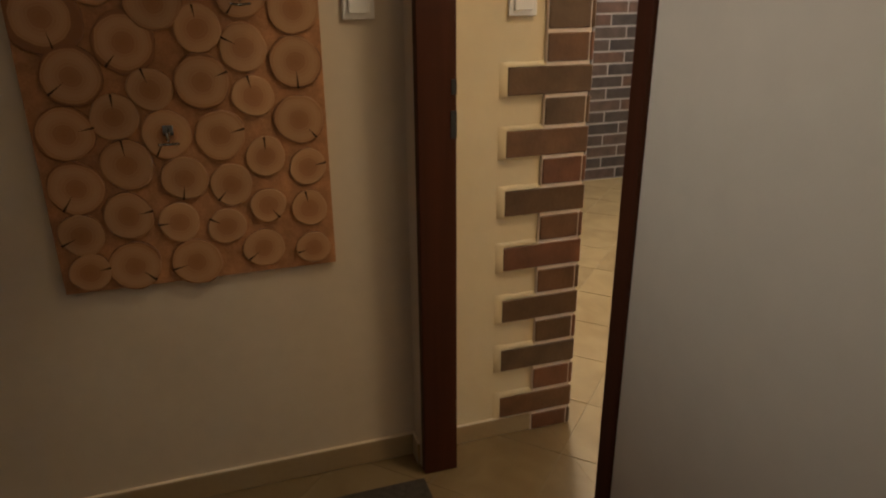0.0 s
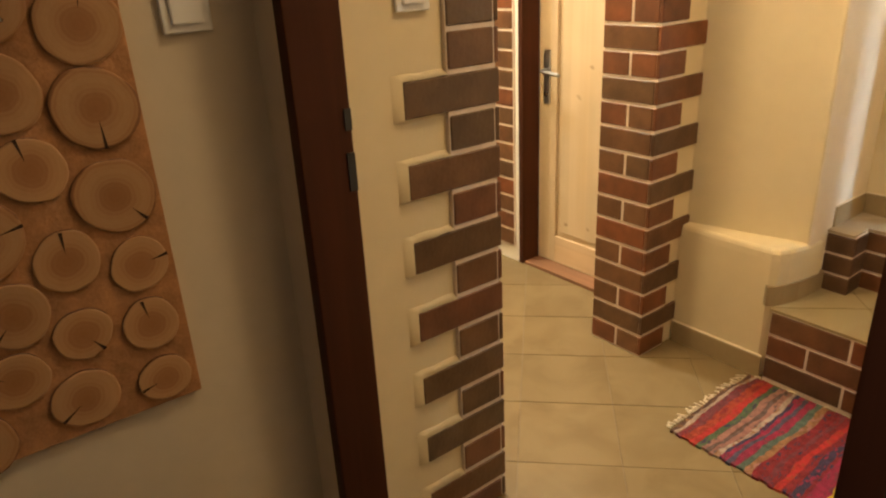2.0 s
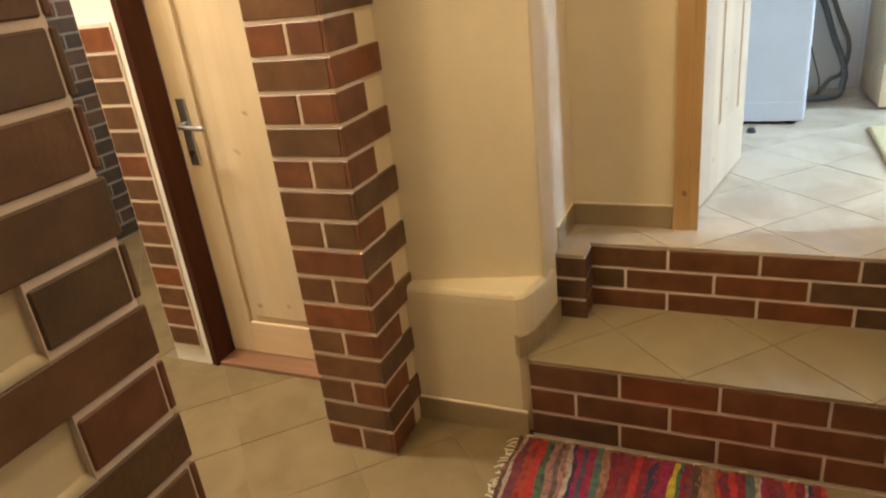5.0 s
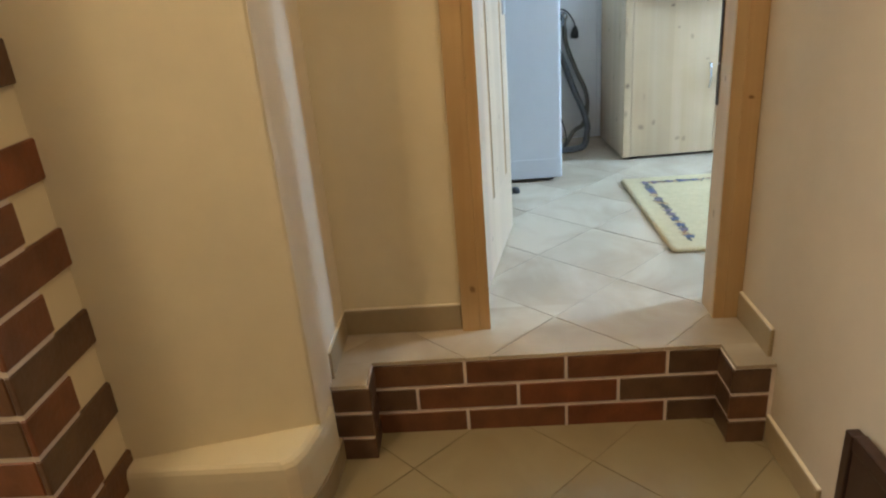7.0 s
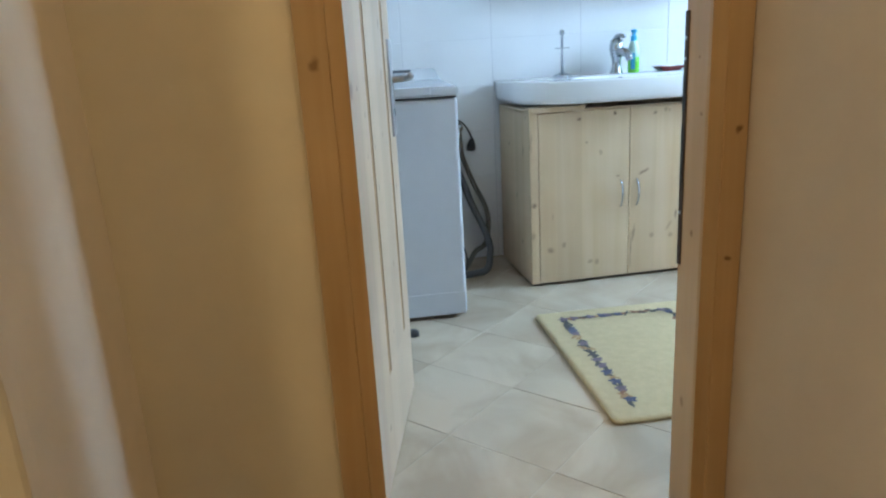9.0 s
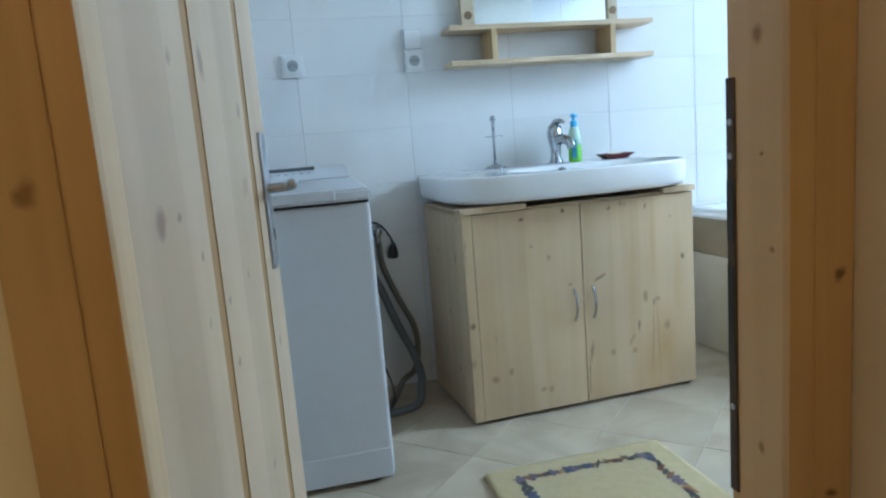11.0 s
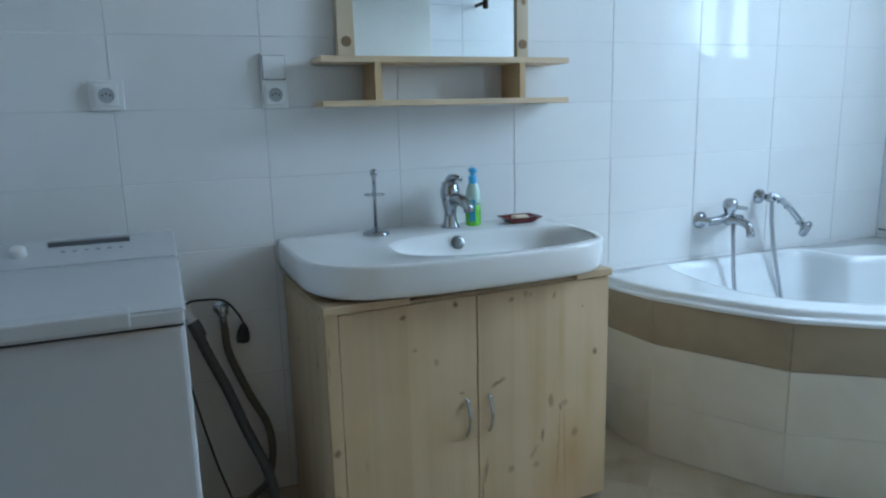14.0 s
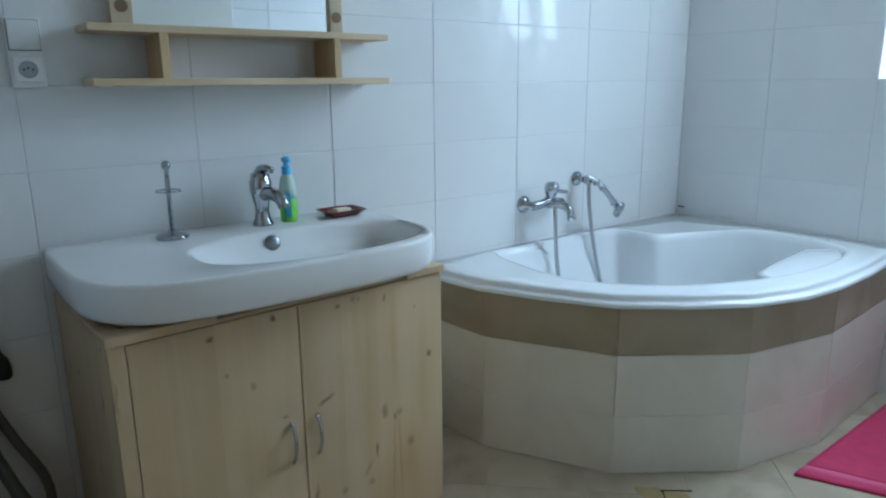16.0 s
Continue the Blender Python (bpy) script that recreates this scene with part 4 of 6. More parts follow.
def socket(parent_name, y0, y1, z0, z1, switch, label):
    t = thing(parent_name, label, "socket", (4.72, (y0 + y1) / 2, z0))
    part("cover", B(4.708, 4.7195, y0, y1, z0, z1, 0.004, 3), M_PLASTIC, t)
    yc, zc = (y0 + y1) / 2, z0 + 0.041
    part("socket_plate", B(4.702, 4.7085, yc - 0.030, yc + 0.030, zc - 0.030, zc + 0.030, 0.004, 2), M_PLASTIC, t)
    bm = bmesh.new()
    lathe(bm, (4.7018, yc, zc), (-1, 0, 0), [(0.0205, 0), (0.0205, 0.0012), (0.018, 0.0012), (0.017, 0.0004)])
    part("socket_well", bm, M_LINE, t, "round grey socket recess")
    for dy, dz in ((-0.0095, 0), (0.0095, 0), (0, 0.004)):
        bm = bmesh.new()
        cyl(bm, (4.7015, yc + dy, zc + dz), (4.700, yc + dy, zc + dz), 0.0026, seg=10)
        part("pin_hole", bm, M_BLACK, t)
    if switch:
        part("rocker_gap", B(4.7065, 4.7086, yc - 0.034, yc + 0.034, z1 - 0.0765, z1 - 0.0055, 0.001, 1), M_GREYP, t, "dark gap round the rocker")
        part("rocker", B(4.700, 4.7085, yc - 0.0322, yc + 0.0322, z1 - 0.0748, z1 - 0.0072, 0.003, 3), M_PLASTIC, t, "white switch rocker")


socket("socket", 0.903, 0.991, 1.731, 1.813, False, "white plastic wall socket above the washing machine")
socket("switch_and_socket", 0.456, 0.530, 1.727, 1.888, True, "white plastic switch and socket in one frame")

# ---- log panel ----
log_panel = thing("log_slice_panel", "wall panel of round sawn log slices with small metal hooks", "wall panel", (-0.01, 1.78, 0.69))
part("backing", B(-0.343, 0.324, 1.773, 1.7865, 0.69, 1.72, 0.001, 1), M_LOGBACK, log_panel, "reddish brown bark backing")
LOGS = [(-0.274, 1.338, 62), (-0.237, 1.212, 50), (-0.118, 1.281, 52), (-0.045, 1.365, 46), (0.042, 1.307, 40),
        (0.139, 1.261, 42), (0.037, 1.187, 48), (-0.078, 1.176, 37), (0.151, 1.148, 37), (-0.272, 1.084, 48), (-0.164, 1.116, 40),
        (-0.057, 1.069, 43), (0.064, 1.058, 45), (0.166, 0.998, 37), (-0.154, 1.003, 45), (-0.272, 0.955, 48), (-0.031, 0.960, 41),
        (0.076, 0.933, 39), (0.160, 0.872, 33), (0.268, 0.963, 35), (0.264, 0.853, 35), (0.258, 1.224, 47), (0.256, 1.085, 46),
        (-0.281, 0.840, 39), (-0.171, 0.877, 43), (-0.058, 0.849, 37), (0.054, 0.826, 35), (-0.278, 0.744, 36), (-0.176, 0.748, 47),
        (-0.030, 0.739, 46), (0.139, 0.757, 39), (0.266, 0.743, 33)]
rnd = random.Random(11)
UPPER = [(x, z, 44) for x, z in ((0.145, 1.385), (0.262, 1.345), (-0.165, 1.42), (0.03, 1.43), (-0.275, 1.475), (-0.06, 1.51), (0.13, 1.505), (0.258, 1.465), (-0.19, 1.58), (0.04, 1.61), (-0.3, 1.63), (0.21, 1.62))]
for x, z, r in LOGS + UPPER:
    r *= 0.00134
    bm = bmesh.new()
    k = 26
    ph = [rnd.uniform(0, 6.28) for _ in range(3)]
    rad = [r * (1 + 0.035 * math.sin(2 * a + ph[0]) + 0.02 * math.sin(3 * a + ph[1]) + 0.012 * math.sin(7 * a + ph[2])) for a in [2 * math.pi * i / k for i in range(k)]]
    y0 = rnd.uniform(-0.0015, 0.0015)

    def ring(s, y):
        return [(max(-0.341 - x, min(0.322 - x, s * rad[i] * math.cos(2 * math.pi * i / k))), y, s * rad[i] * math.sin(2 * math.pi * i / k)) for i in range(k)]

    loft(bm, [ring(1.0, 0.004), ring(1.0, -0.003 + y0), ring(0.975, -0.0045 + y0), ring(0.93, -0.005 + y0)])
    me = bpy.data.meshes.new("log_slice")
    bm.to_mesh(me)
    bm.free()
    me.materials.append(M_LOG)
    me.materials.append(M_BARK)
    for f in me.polygons:
        if abs(f.normal.y) < 0.3:
            f.material_index = 1
    ob = new("log_slice", me)
    ob.parent = log_panel
    ob.location = Vector((x, 1.770, z)) - Vector(log_panel.location)
    a = rnd.choice([0.4, 1.6, 3.3, 3.9, 4.7, 5.4, 2.9]) + rnd.uniform(-0.3, 0.3)
    bm = bmesh.new()
    c, s = math.cos(a), math.sin(a)
    tip, base = r * rnd.uniform(0.25, 0.5), r * 0.99
    w = 0.0028
    pts = [(tip * c, tip * s), (base * c - w * s, base * s + w * c), (base * c + w * s, base * s - w * c)]
    front = [bm.verts.new((max(-0.34 - x, min(0.321 - x, p)), -0.0056 + y0, q)) for p, q in pts]
    back = [bm.verts.new((max(-0.34 - x, min(0.321 - x, p)), 0.0, q)) for p, q in pts]
    bm.faces.new(front)
    for i in range(3):
        bm.faces.new((front[i], back[i], back[(i + 1) % 3], front[(i + 1) % 3]))
    bmesh.ops.recalc_face_normals(bm, faces=bm.faces[:])
    local_part("crack", bm, M_CRACK, ob)
for x, z in ((-0.052, 1.072), (0.142, 1.378)):
    bm = bmesh.new()
    box(bm, x - 0.012, x + 0.012, 1.759, 1.764, z - 0.005, z + 0.02, 0.002, 2)
    tube(bm, [(x, 1.762, z + 0.006), (x, 1.745, z - 0.004), (x, 1.728, z - 0.012), (x, 1.718, z - 0.004), (x, 1.716, z + 0.01)], 0.0035, 10)
    tube(bm, [(x - 0.022, 1.722, z - 0.018), (x, 1.738, z - 0.021), (x + 0.022, 1.722, z - 0.018)], 0.003, 8)
    part("coat_hook", bm, M_CHROME, log_panel, "small chrome coat hook", True)

doormat = part("doormat", B(-0.1, 0.526, 1.15, 1.646, -0.001, 0.010, 0.004), M_MATDARK, None, "dark brown ribbed doormat by the doorway", category="doormat")

# ---- low dark cabinet by the steps ----
shoe = thing("wooden_board", "dark espresso brown wooden board unit standing against the hall wall", "board", (1.75, 0.545, 0))
part("end_post", B(2.020, 2.045, 0.5315, 0.557, 0, 0.588, 0.004), M_DARKFURN, shoe)
part("end_post", B(1.43, 1.457, 0.5315, 0.557, 0, 0.588, 0.004), M_DARKFURN, shoe)
part("top_rail", B(1.457, 2.020, 0.5315, 0.556, 0.560, 0.592, 0.004), M_DARKFURN, shoe)
part("board", B(1.457, 2.020, 0.534, 0.552, 0.02, 0.560, 0.002), M_DARKFURN, shoe)

# ---- striped rag rug ----
RUG_COLORS = {"rust": (0.336, 0.048, 0.020), "red": (0.44, 0.024, 0.022), "dark red": (0.21, 0.014, 0.020), "white": (0.416, 0.328, 0.264),
              "pink": (0.336, 0.160, 0.128), "navy": (0.040, 0.032, 0.072), "grey": (0.136, 0.088, 0.080), "green": (0.080, 0.128, 0.064),
              "magenta": (0.288, 0.016, 0.056), "teal": (0.080, 0.128, 0.096), "tan": (0.288, 0.144, 0.064), "yellow": (0.496, 0.384, 0.024),
              "plum": (0.16, 0.036, 0.050), "brown": (0.088, 0.040, 0.024), "blue": (0.072, 0.064, 0.104)}
RUG_M = {k: mat("rag_" + k.replace(" ", "_"), [v * 0.75 for v in c], rough=0.98, vary=0.45, scale=55, bump=1.0, bump_scale=260) for k, c in RUG_COLORS.items()}


def speckle(m, tint, size, low):
    """Flecks of another rag woven into the stripe."""
    nt = m.node_tree
    b = nt.nodes["Principled BSDF"]
    tc = nt.nodes.new("ShaderNodeTexCoord")
    mp = nt.nodes.new("ShaderNodeMapping")
    mp.inputs["Scale"].default_value = (size, size * 2.2, size)
    nt.links.new(tc.outputs["Object"], mp.inputs[0])
    n = nt.nodes.new("ShaderNodeTexNoise")
    n.inputs["Scale"].default_value, n.inputs["Detail"].default_value = 1.0, 2
    nt.links.new(mp.outputs[0], n.inputs["Vector"])
    mr = nt.nodes.new("ShaderNodeMapRange")
    mr.inputs[1].default_value, mr.inputs[2].default_value = low, low + 0.06
    nt.links.new(n.outputs["Fac"], mr.inputs[0])
    mix = nt.nodes.new("ShaderNodeMix")
    mix.data_type = "RGBA"
    nt.links.new(mr.outputs[0], mix.inputs[0])
    nt.links.new(b.inputs["Base Color"].links[0].from_socket, mix.inputs[6])
    mix.inputs[7].default_value = (*tint, 1)
    nt.links.new(mix.outputs[2], b.inputs["Base Color"])


for key, other in (("dark red", "navy"), ("plum", "dark red"), ("navy", "magenta"), ("pink", "grey"), ("rust", "dark red"), ("red", "rust"), ("green", "navy"), ("tan", "pink"), ("white", "tan"), ("magenta", "plum"), ("brown", "tan"), ("grey", "brown")):
    speckle(RUG_M[key], [v * 0.8 for v in RUG_COLORS[other]], 38, 0.60 if key == "dark red" else 0.56)
rug = thing("rag_rug", "colourful striped rag rug lying before the brick step", "rug", (1.88, 1.2, 0))
ORDER = ["brown", "white", "plum", "plum", "rust", "rust", "red", "green", "pink", "grey", "pink", "white", "navy", "magenta", "blue", "magenta", "teal", "tan",
         "dark red", "dark red", "plum", "dark red", "red", "dark red", "navy", "dark red", "magenta", "magenta", "yellow", "green", "dark red", "plum", "brown",
         "tan", "tan", "rust", "dark red", "red", "dark red", "teal", "white", "magenta", "dark red", "plum", "red", "rust", "dark red", "white", "navy", "dark red", "red"]
rnd = random.Random(4)
y = 1.640
edges = [y]
for k in ORDER:
    y -= rnd.uniform(0.010, 0.0225)
    edges.append(y)
NX = 26
wav = [[e + 0.0065 * math.sin(6 * i / NX + e * 14) + 0.0025 * math.sin(15 * i / NX + e * 60) + rnd.uniform(-0.0028, 0.0028) for i in range(NX + 1)] for e in edges]
for si, k in enumerate(ORDER):
    bm = bmesh.new()
    rows = []
    for i in range(NX + 1):
        x = 1.650 + 0.468 * i / NX + (0.004 * math.sin(si * 1.7) if i in (0, NX) else 0)
        a, b = wav[si][i], wav[si + 1][i]
        h = 0.009 + rnd.uniform(-0.0006, 0.0008)
        rows.append([bm.verts.new(p) for p in ((x, a, 0.0005), (x, a - 0.0003, h * 0.985), (x, (a + b) / 2, h), (x, b + 0.0003, h * 0.985), (x, b, 0.0005))])
    for a, b in zip(rows, rows[1:]):
        for j in range(4):
            bm.faces.new((a[j], a[j + 1], b[j + 1], b[j]))
    bm.faces.new(rows[0])
    bm.faces.new(rows[-1][::-1])
    bmesh.ops.recalc_face_normals(bm, faces=bm.faces[:])
    part("stripe", bm, RUG_M[k], rug, k + " woven stripe")
bm = bmesh.new()
for i in range(34):
    x = 1.665 + 0.44 * i / 33
    tube(bm, [(x, 1.640, 0.006), (x + rnd.uniform(-0.01, 0.01), 1.655, 0.004), (x + rnd.uniform(-0.02, 0.02), 1.662 + rnd.uniform(-0.008, 0.012), 0.003)], rnd.uniform(0.0016, 0.0032), 5, 3)
for k in range(7):
    x = 1.66 + 0.075 * k
    tube(bm, [(2.118, 1.62 - k * 0.12, 0.006), (2.124, 1.615 - k * 0.12, 0.01), (2.128, 1.60 - k * 0.12, 0.007)], 0.0025, 5, 3)
part("fringe", bm, M_EDGE, rug, "pale frayed fringe", True, kind="stuff")


# ---- vanity cabinet ----
vanity = thing("vanity_cabinet", "raw knotty pine vanity cabinet with two doors under the washbasin", "cabinet", (4.203, 0.492, FZ))
vanity.rotation_euler = (0, 0, math.atan2(-0.868, 0.042))
VW, VD, VH = 0.868, 0.455, 0.742
local_part("side_panel", B(0, 0.020, 0.018, VD, 0.012, VH - 0.014, 0.002), M_CAB_SIDE, vanity)
local_part("side_panel", B(VW - 0.020, VW, 0.018, VD, 0.012, VH - 0.014, 0.002), M_CAB_SIDE, vanity)
local_part("back_panel", B(0.02, VW - 0.02, VD - 0.012, VD, 0.02, VH - 0.03), M_PINE_CAB, vanity)
local_part("bottom_shelf", B(0.02, VW - 0.02, 0.02, VD - 0.012, 0.03, 0.05), M_PINE_H, vanity)
# the shade below the cabinet is painted as a near-black block
local_part("plinth", B(0.012, VW - 0.012, 0.03, VD - 0.03, 0.0, 0.029), M_SHADOWGAP, vanity, "recess at the floor with its shade painted near-black")
local_part("corner_post", B(0.0, 0.034, -0.002, 0.0175, 0.012, VH - 0.022, 0.002), M_CAB_POST, vanity)
for x0, x1, hx in ((0.0348, 0.4215, 0.387), (0.4245, VW + 0.001, 0.458)):
    dr = local_part("cabinet_door", B(x0, x1, -0.003, 0.0155, 0.014, VH - 0.026, 0.002), M_CAB_DOOR if x0 < 0.4 else M_CAB_DOOR_2, vanity)
    bm = bmesh.new()
    tube(bm, [(hx, -0.003, 0.314), (hx, -0.011, 0.323), (hx, -0.020, 0.343), (hx, -0.024, 0.369), (hx, -0.020, 0.395), (hx, -0.011, 0.415), (hx, -0.003, 0.424)], 0.0045, 10)
    local_part("handle", bm, M_CHROME, dr, "curved chrome bow handle", True)
bm = B(-0.004, 0.225, -0.010, 0.045, VH - 0.022, VH - 0.002, 0.002)
local_part("top_strip", bm, M_PINE_CAB, vanity)
local_part("top_strip", B(0.745, VW + 0.006, -0.012, 0.16, VH - 0.022, VH - 0.002, 0.002), M_PINE_CAB, vanity)
local_part("top_strip", B(0.0, 0.045, 0.05, VD, VH - 0.030, VH - 0.010, 0.002), M_PINE_CAB, vanity)
local_part("top_rail", B(0.226, 0.744, 0.004, 0.03, VH - 0.024, VH - 0.018), M_PINE_CAB, vanity, "raw pine rail under the basin")

# ---- washbasin ----
basin = thing("washbasin", "white ceramic washbasin with a flat shelf beside an oval bowl", "washbasin", (4.45, 0.06, 1.245))


def rounded(poly, n, k=0.5):
    """A closed outline through the given corners, smoothed and spaced evenly."""
    pts = [Vector((x, y, 0)) for x, y in poly]
    for _ in range(3):
        out = []
        for i, p in enumerate(pts):
            q = pts[(i + 1) % len(pts)]
            out += [p.lerp(q, 0.25), p.lerp(q, 0.75)]
        pts = out
    seg = [(pts[(i + 1) % len(pts)] - pts[i]).length for i in range(len(pts))]
    total = sum(seg)
    res, i, acc = [], 0, 0.0
    for j in range(n):
        d = total * j / n
        while acc + seg[i] < d:
            acc += seg[i]
            i += 1
        res.append(pts[i].lerp(pts[(i + 1) % len(pts)], (d - acc) / seg[i]))
    return res


def by_angle(outline, c, n):
    """The outline met by n even rays from c, starting along +x."""
    res = []
    m = len(outline)
    for j in range(n):
        a = 2 * math.pi * j / n
        dx, dy = math.cos(a), math.sin(a)
        best = None
        for i in range(m):
            p, q = outline[i], outline[(i + 1) % m]
            ex, ey = q[0] - p[0], q[1] - p[1]
            den = dx * ey - dy * ex
            if abs(den) < 1e-12:
                continue
            t = ((p[0] - c[0]) * ey - (p[1] - c[1]) * ex) / den
            u = ((p[0] - c[0]) * dy - (p[1] - c[1]) * dx) / den
            if t > 0 and -1e-6 <= u <= 1 + 1e-6 and (best is None or t > best):
                best = t
        res.append((c[0] + dx * best, c[1] + dy * best))
    return res


OUT = [(4.718, 0.523), (4.60, 0.523), (4.46, 0.523), (4.30, 0.515), (4.19, 0.44), (4.160, 0.30), (4.143, 0.10), (4.145, -0.14), (4.175, -0.30), (4.28, -0.385), (4.45, -0.392), (4.60, -0.392), (4.718, -0.392)]
out_pts = [(p[0], p[1]) for p in rounded(OUT, 160)]
out_pts = [(4.718, 0.523) if (x > 4.66 and y > 0.49) else (4.718, -0.392) if (x > 4.66 and y < -0.36) else (x, y) for x, y in out_pts]
BCX, BCY = 4.365, -0.055
NB = 96
outer = by_angle(out_pts, (BCX, BCY), NB)


def scaled(pts, c, s, z):
    return [(c[0] + (x - c[0]) * s, c[1] + (y - c[1]) * s, z) for x, y in pts]


bowl = []
for j in range(NB):
    a = 2 * math.pi * j / NB
    e = 0.78
    cx, sy = math.cos(a), math.sin(a)
    bowl.append((BCX + 0.168 * math.copysign(abs(cx) ** e, cx), BCY + 0.305 * math.copysign(abs(sy) ** e, sy)))


def grow(pts, c, d):
    r = []
    for x, y in pts:
        l = math.hypot(x - c[0], y - c[1])
        r.append((c[0] + (x - c[0]) * (l + d) / l, c[1] + (y - c[1]) * (l + d) / l))
    return r


def lev(pts, z):
    return [(x, y, z) for x, y in pts]


def moved(pts, dy):
    return [(x, y + dy) for x, y in pts]


C = (BCX, BCY)
bm = bmesh.new()
loft(bm, [lev(grow(outer, C, -0.045), 1.2475), lev(grow(outer, C, -0.016), 1.2495), lev(grow(outer, C, -0.007), 1.255), lev(grow(outer, C, -0.003), 1.266), lev(grow(outer, C, -0.0005), 1.290), lev(outer, 1.328), lev(grow(outer, C, -0.0018), 1.3335), lev(grow(outer, C, -0.006), 1.3366), lev(grow(outer, C, -0.011), 1.337), lev(grow(outer, C, -0.03), 1.3365),
          lev(grow(bowl, C, 0.014), 1.336), lev(grow(bowl, C, 0.004), 1.333), lev(grow(bowl, C, -0.006), 1.322), lev(moved(grow(bowl, C, -0.02), -0.012), 1.295), lev(moved(grow(bowl, C, -0.045), -0.032), 1.262), lev(moved([(x, y) for x, y, _ in scaled(bowl, C, 0.55, 0)], -0.042), 1.2515), lev(moved([(x, y) for x, y, _ in scaled(bowl, C, 0.15, 0)], -0.045), 1.2495)])
part("bowl", bm, M_CERAMIC, basin, "", True)
bm = bmesh.new()
lathe(bm, (4.516, -0.005, 1.306), (-0.9, 0, 0.35), [(0.0215, 0), (0.0215, 0.004), (0.018, 0.006), (0.006, 0.006)])
part("overflow_cap", bm, M_DCHROME, basin, "round steel overflow cap", True)
bm = bmesh.new()
lathe(bm, (BCX + 0.01, BCY - 0.045, 1.2495), (0, 0, 1), [(0.030, 0), (0.030, 0.004), (0.022, 0.005), (0.012, 0.003)])
part("drain", bm, M_CHROME, basin, "chrome drain ring", True)

# basin mixer tap
tap = thing("basin_tap", "chrome single-lever mixer tap on the washbasin", "tap", (4.625, -0.028, 1.336))
bm = bmesh.new()
lathe(bm, (4.625, -0.028, 1.336), (0, 0, 1), [(0.030, 0), (0.029, 0.006), (0.023, 0.02), (0.0195, 0.04), (0.0205, 0.06), (0.027, 0.085), (0.031, 0.105), (0.031, 0.128), (0.027, 0.133), (0.027, 0.148), (0.014, 0.154)])
part("body", bm, M_CHROME, tap, "", True)
bm = bmesh.new()
tube(bm, [(4.625, -0.028, 1.422), (4.590, -0.036, 1.432), (4.555, -0.045, 1.427), (4.532, -0.050, 1.412), (4.527, -0.051, 1.396)], (0.021, 0.0155), 14)
part("spout", bm, M_CHROME, tap, "", True)
bm = bmesh.new()
tube(bm, [(4.632, -0.026, 1.482), (4.620, -0.030, 1.497), (4.598, -0.038, 1.501), (4.575, -0.045, 1.496)], (0.015, 0.008), 12)
part("lever", bm, M_CHROME, tap, "", True)

# soap bottle
bottle = thing("soap_bottle", "half-full green liquid soap bottle with a blue pump", "soap dispenser", (4.63, -0.112, 1.3365))
bm = bmesh.new()
lathe(bm, (4.63, -0.112, 1.3365), (0, 0, 1), [(0.022, 0), (0.0255, 0.004), (0.026, 0.045), (0.0255, 0.068)])
part("lower_body", bm, M_GREEN, bottle, "bright green soap", True)
bm = bmesh.new()
lathe(bm, (4.63, -0.112, 1.4047), (0, 0, 1), [(0.0255, 0), (0.0245, 0.03), (0.021, 0.052), (0.016, 0.066), (0.014, 0.07)])
part("upper_body", bm, M_CLEAR, bottle, "pale translucent upper half", True)
part("label", B(4.5985, 4.6085, -0.107, -0.0875, 1.352, 1.425, 0.003), M_LABEL, bottle, "dark teal label")
bm = bmesh.new()
lathe(bm, (4.63, -0.112, 1.475), (0, 0, 1), [(0.014, 0), (0.014, 0.022), (0.008, 0.026), (0.008, 0.036), (0.013, 0.038), (0.013, 0.048), (0.006, 0.052)])
box(bm, 4.606, 4.63, -0.118, -0.106, 1.511, 1.520, 0.003)
part("pump", bm, M_BLUE, bottle, "blue pump cap")

# brush stand
stand = thing("cup_stand", "slim chrome cup stand with a ring on a round foot", "holder", (4.615, 0.228, 1.3365))
bm = bmesh.new()
lathe(bm, (4.615, 0.228, 1.3365), (0, 0, 1), [(0.041, 0), (0.042, 0.006), (0.033, 0.013), (0.014, 0.018), (0.007, 0.024)])
part("foot", bm, M_CHROME, stand, "", True)
bm = bmesh.new()
lathe(bm, (4.615, 0.228, 1.3565), (0, 0, 1), [(0.0058, 0), (0.0058, 0.160), (0.010, 0.164), (0.0115, 0.172), (0.009, 0.181), (0.003, 0.184)], 14)
part("rod", bm, M_CHROME, stand, "", True)
bm = bmesh.new()
tube(bm, [(4.615 + 0.031 * math.cos(a), 0.228 + 0.031 * math.sin(a), 1.462) for a in [2 * math.pi * k / 16 for k in range(17)]], 0.0022, 8, 2)
cyl(bm, (4.584, 0.228, 1.462), (4.646, 0.228, 1.462), 0.0018, seg=8)
part("ring", bm, M_CHROME, stand, "", True)

# soap dish
dish = thing("soap_dish", "dark red glazed square soap dish holding pale soap", "soap dish", (4.60, -0.272, 1.3365))
bm = bmesh.new()


def sq(h, z, c=(4.605, -0.272)):
    pts = []
    for a in range(32):
        t = 2 * math.pi * a / 32
        u, v = math.cos(t), math.sin(t)
        m = max(abs(u), abs(v)) ** 0.85
        pts.append((c[0] + h * 0.72 * u / m, c[1] + h * v / m, z))
    return pts


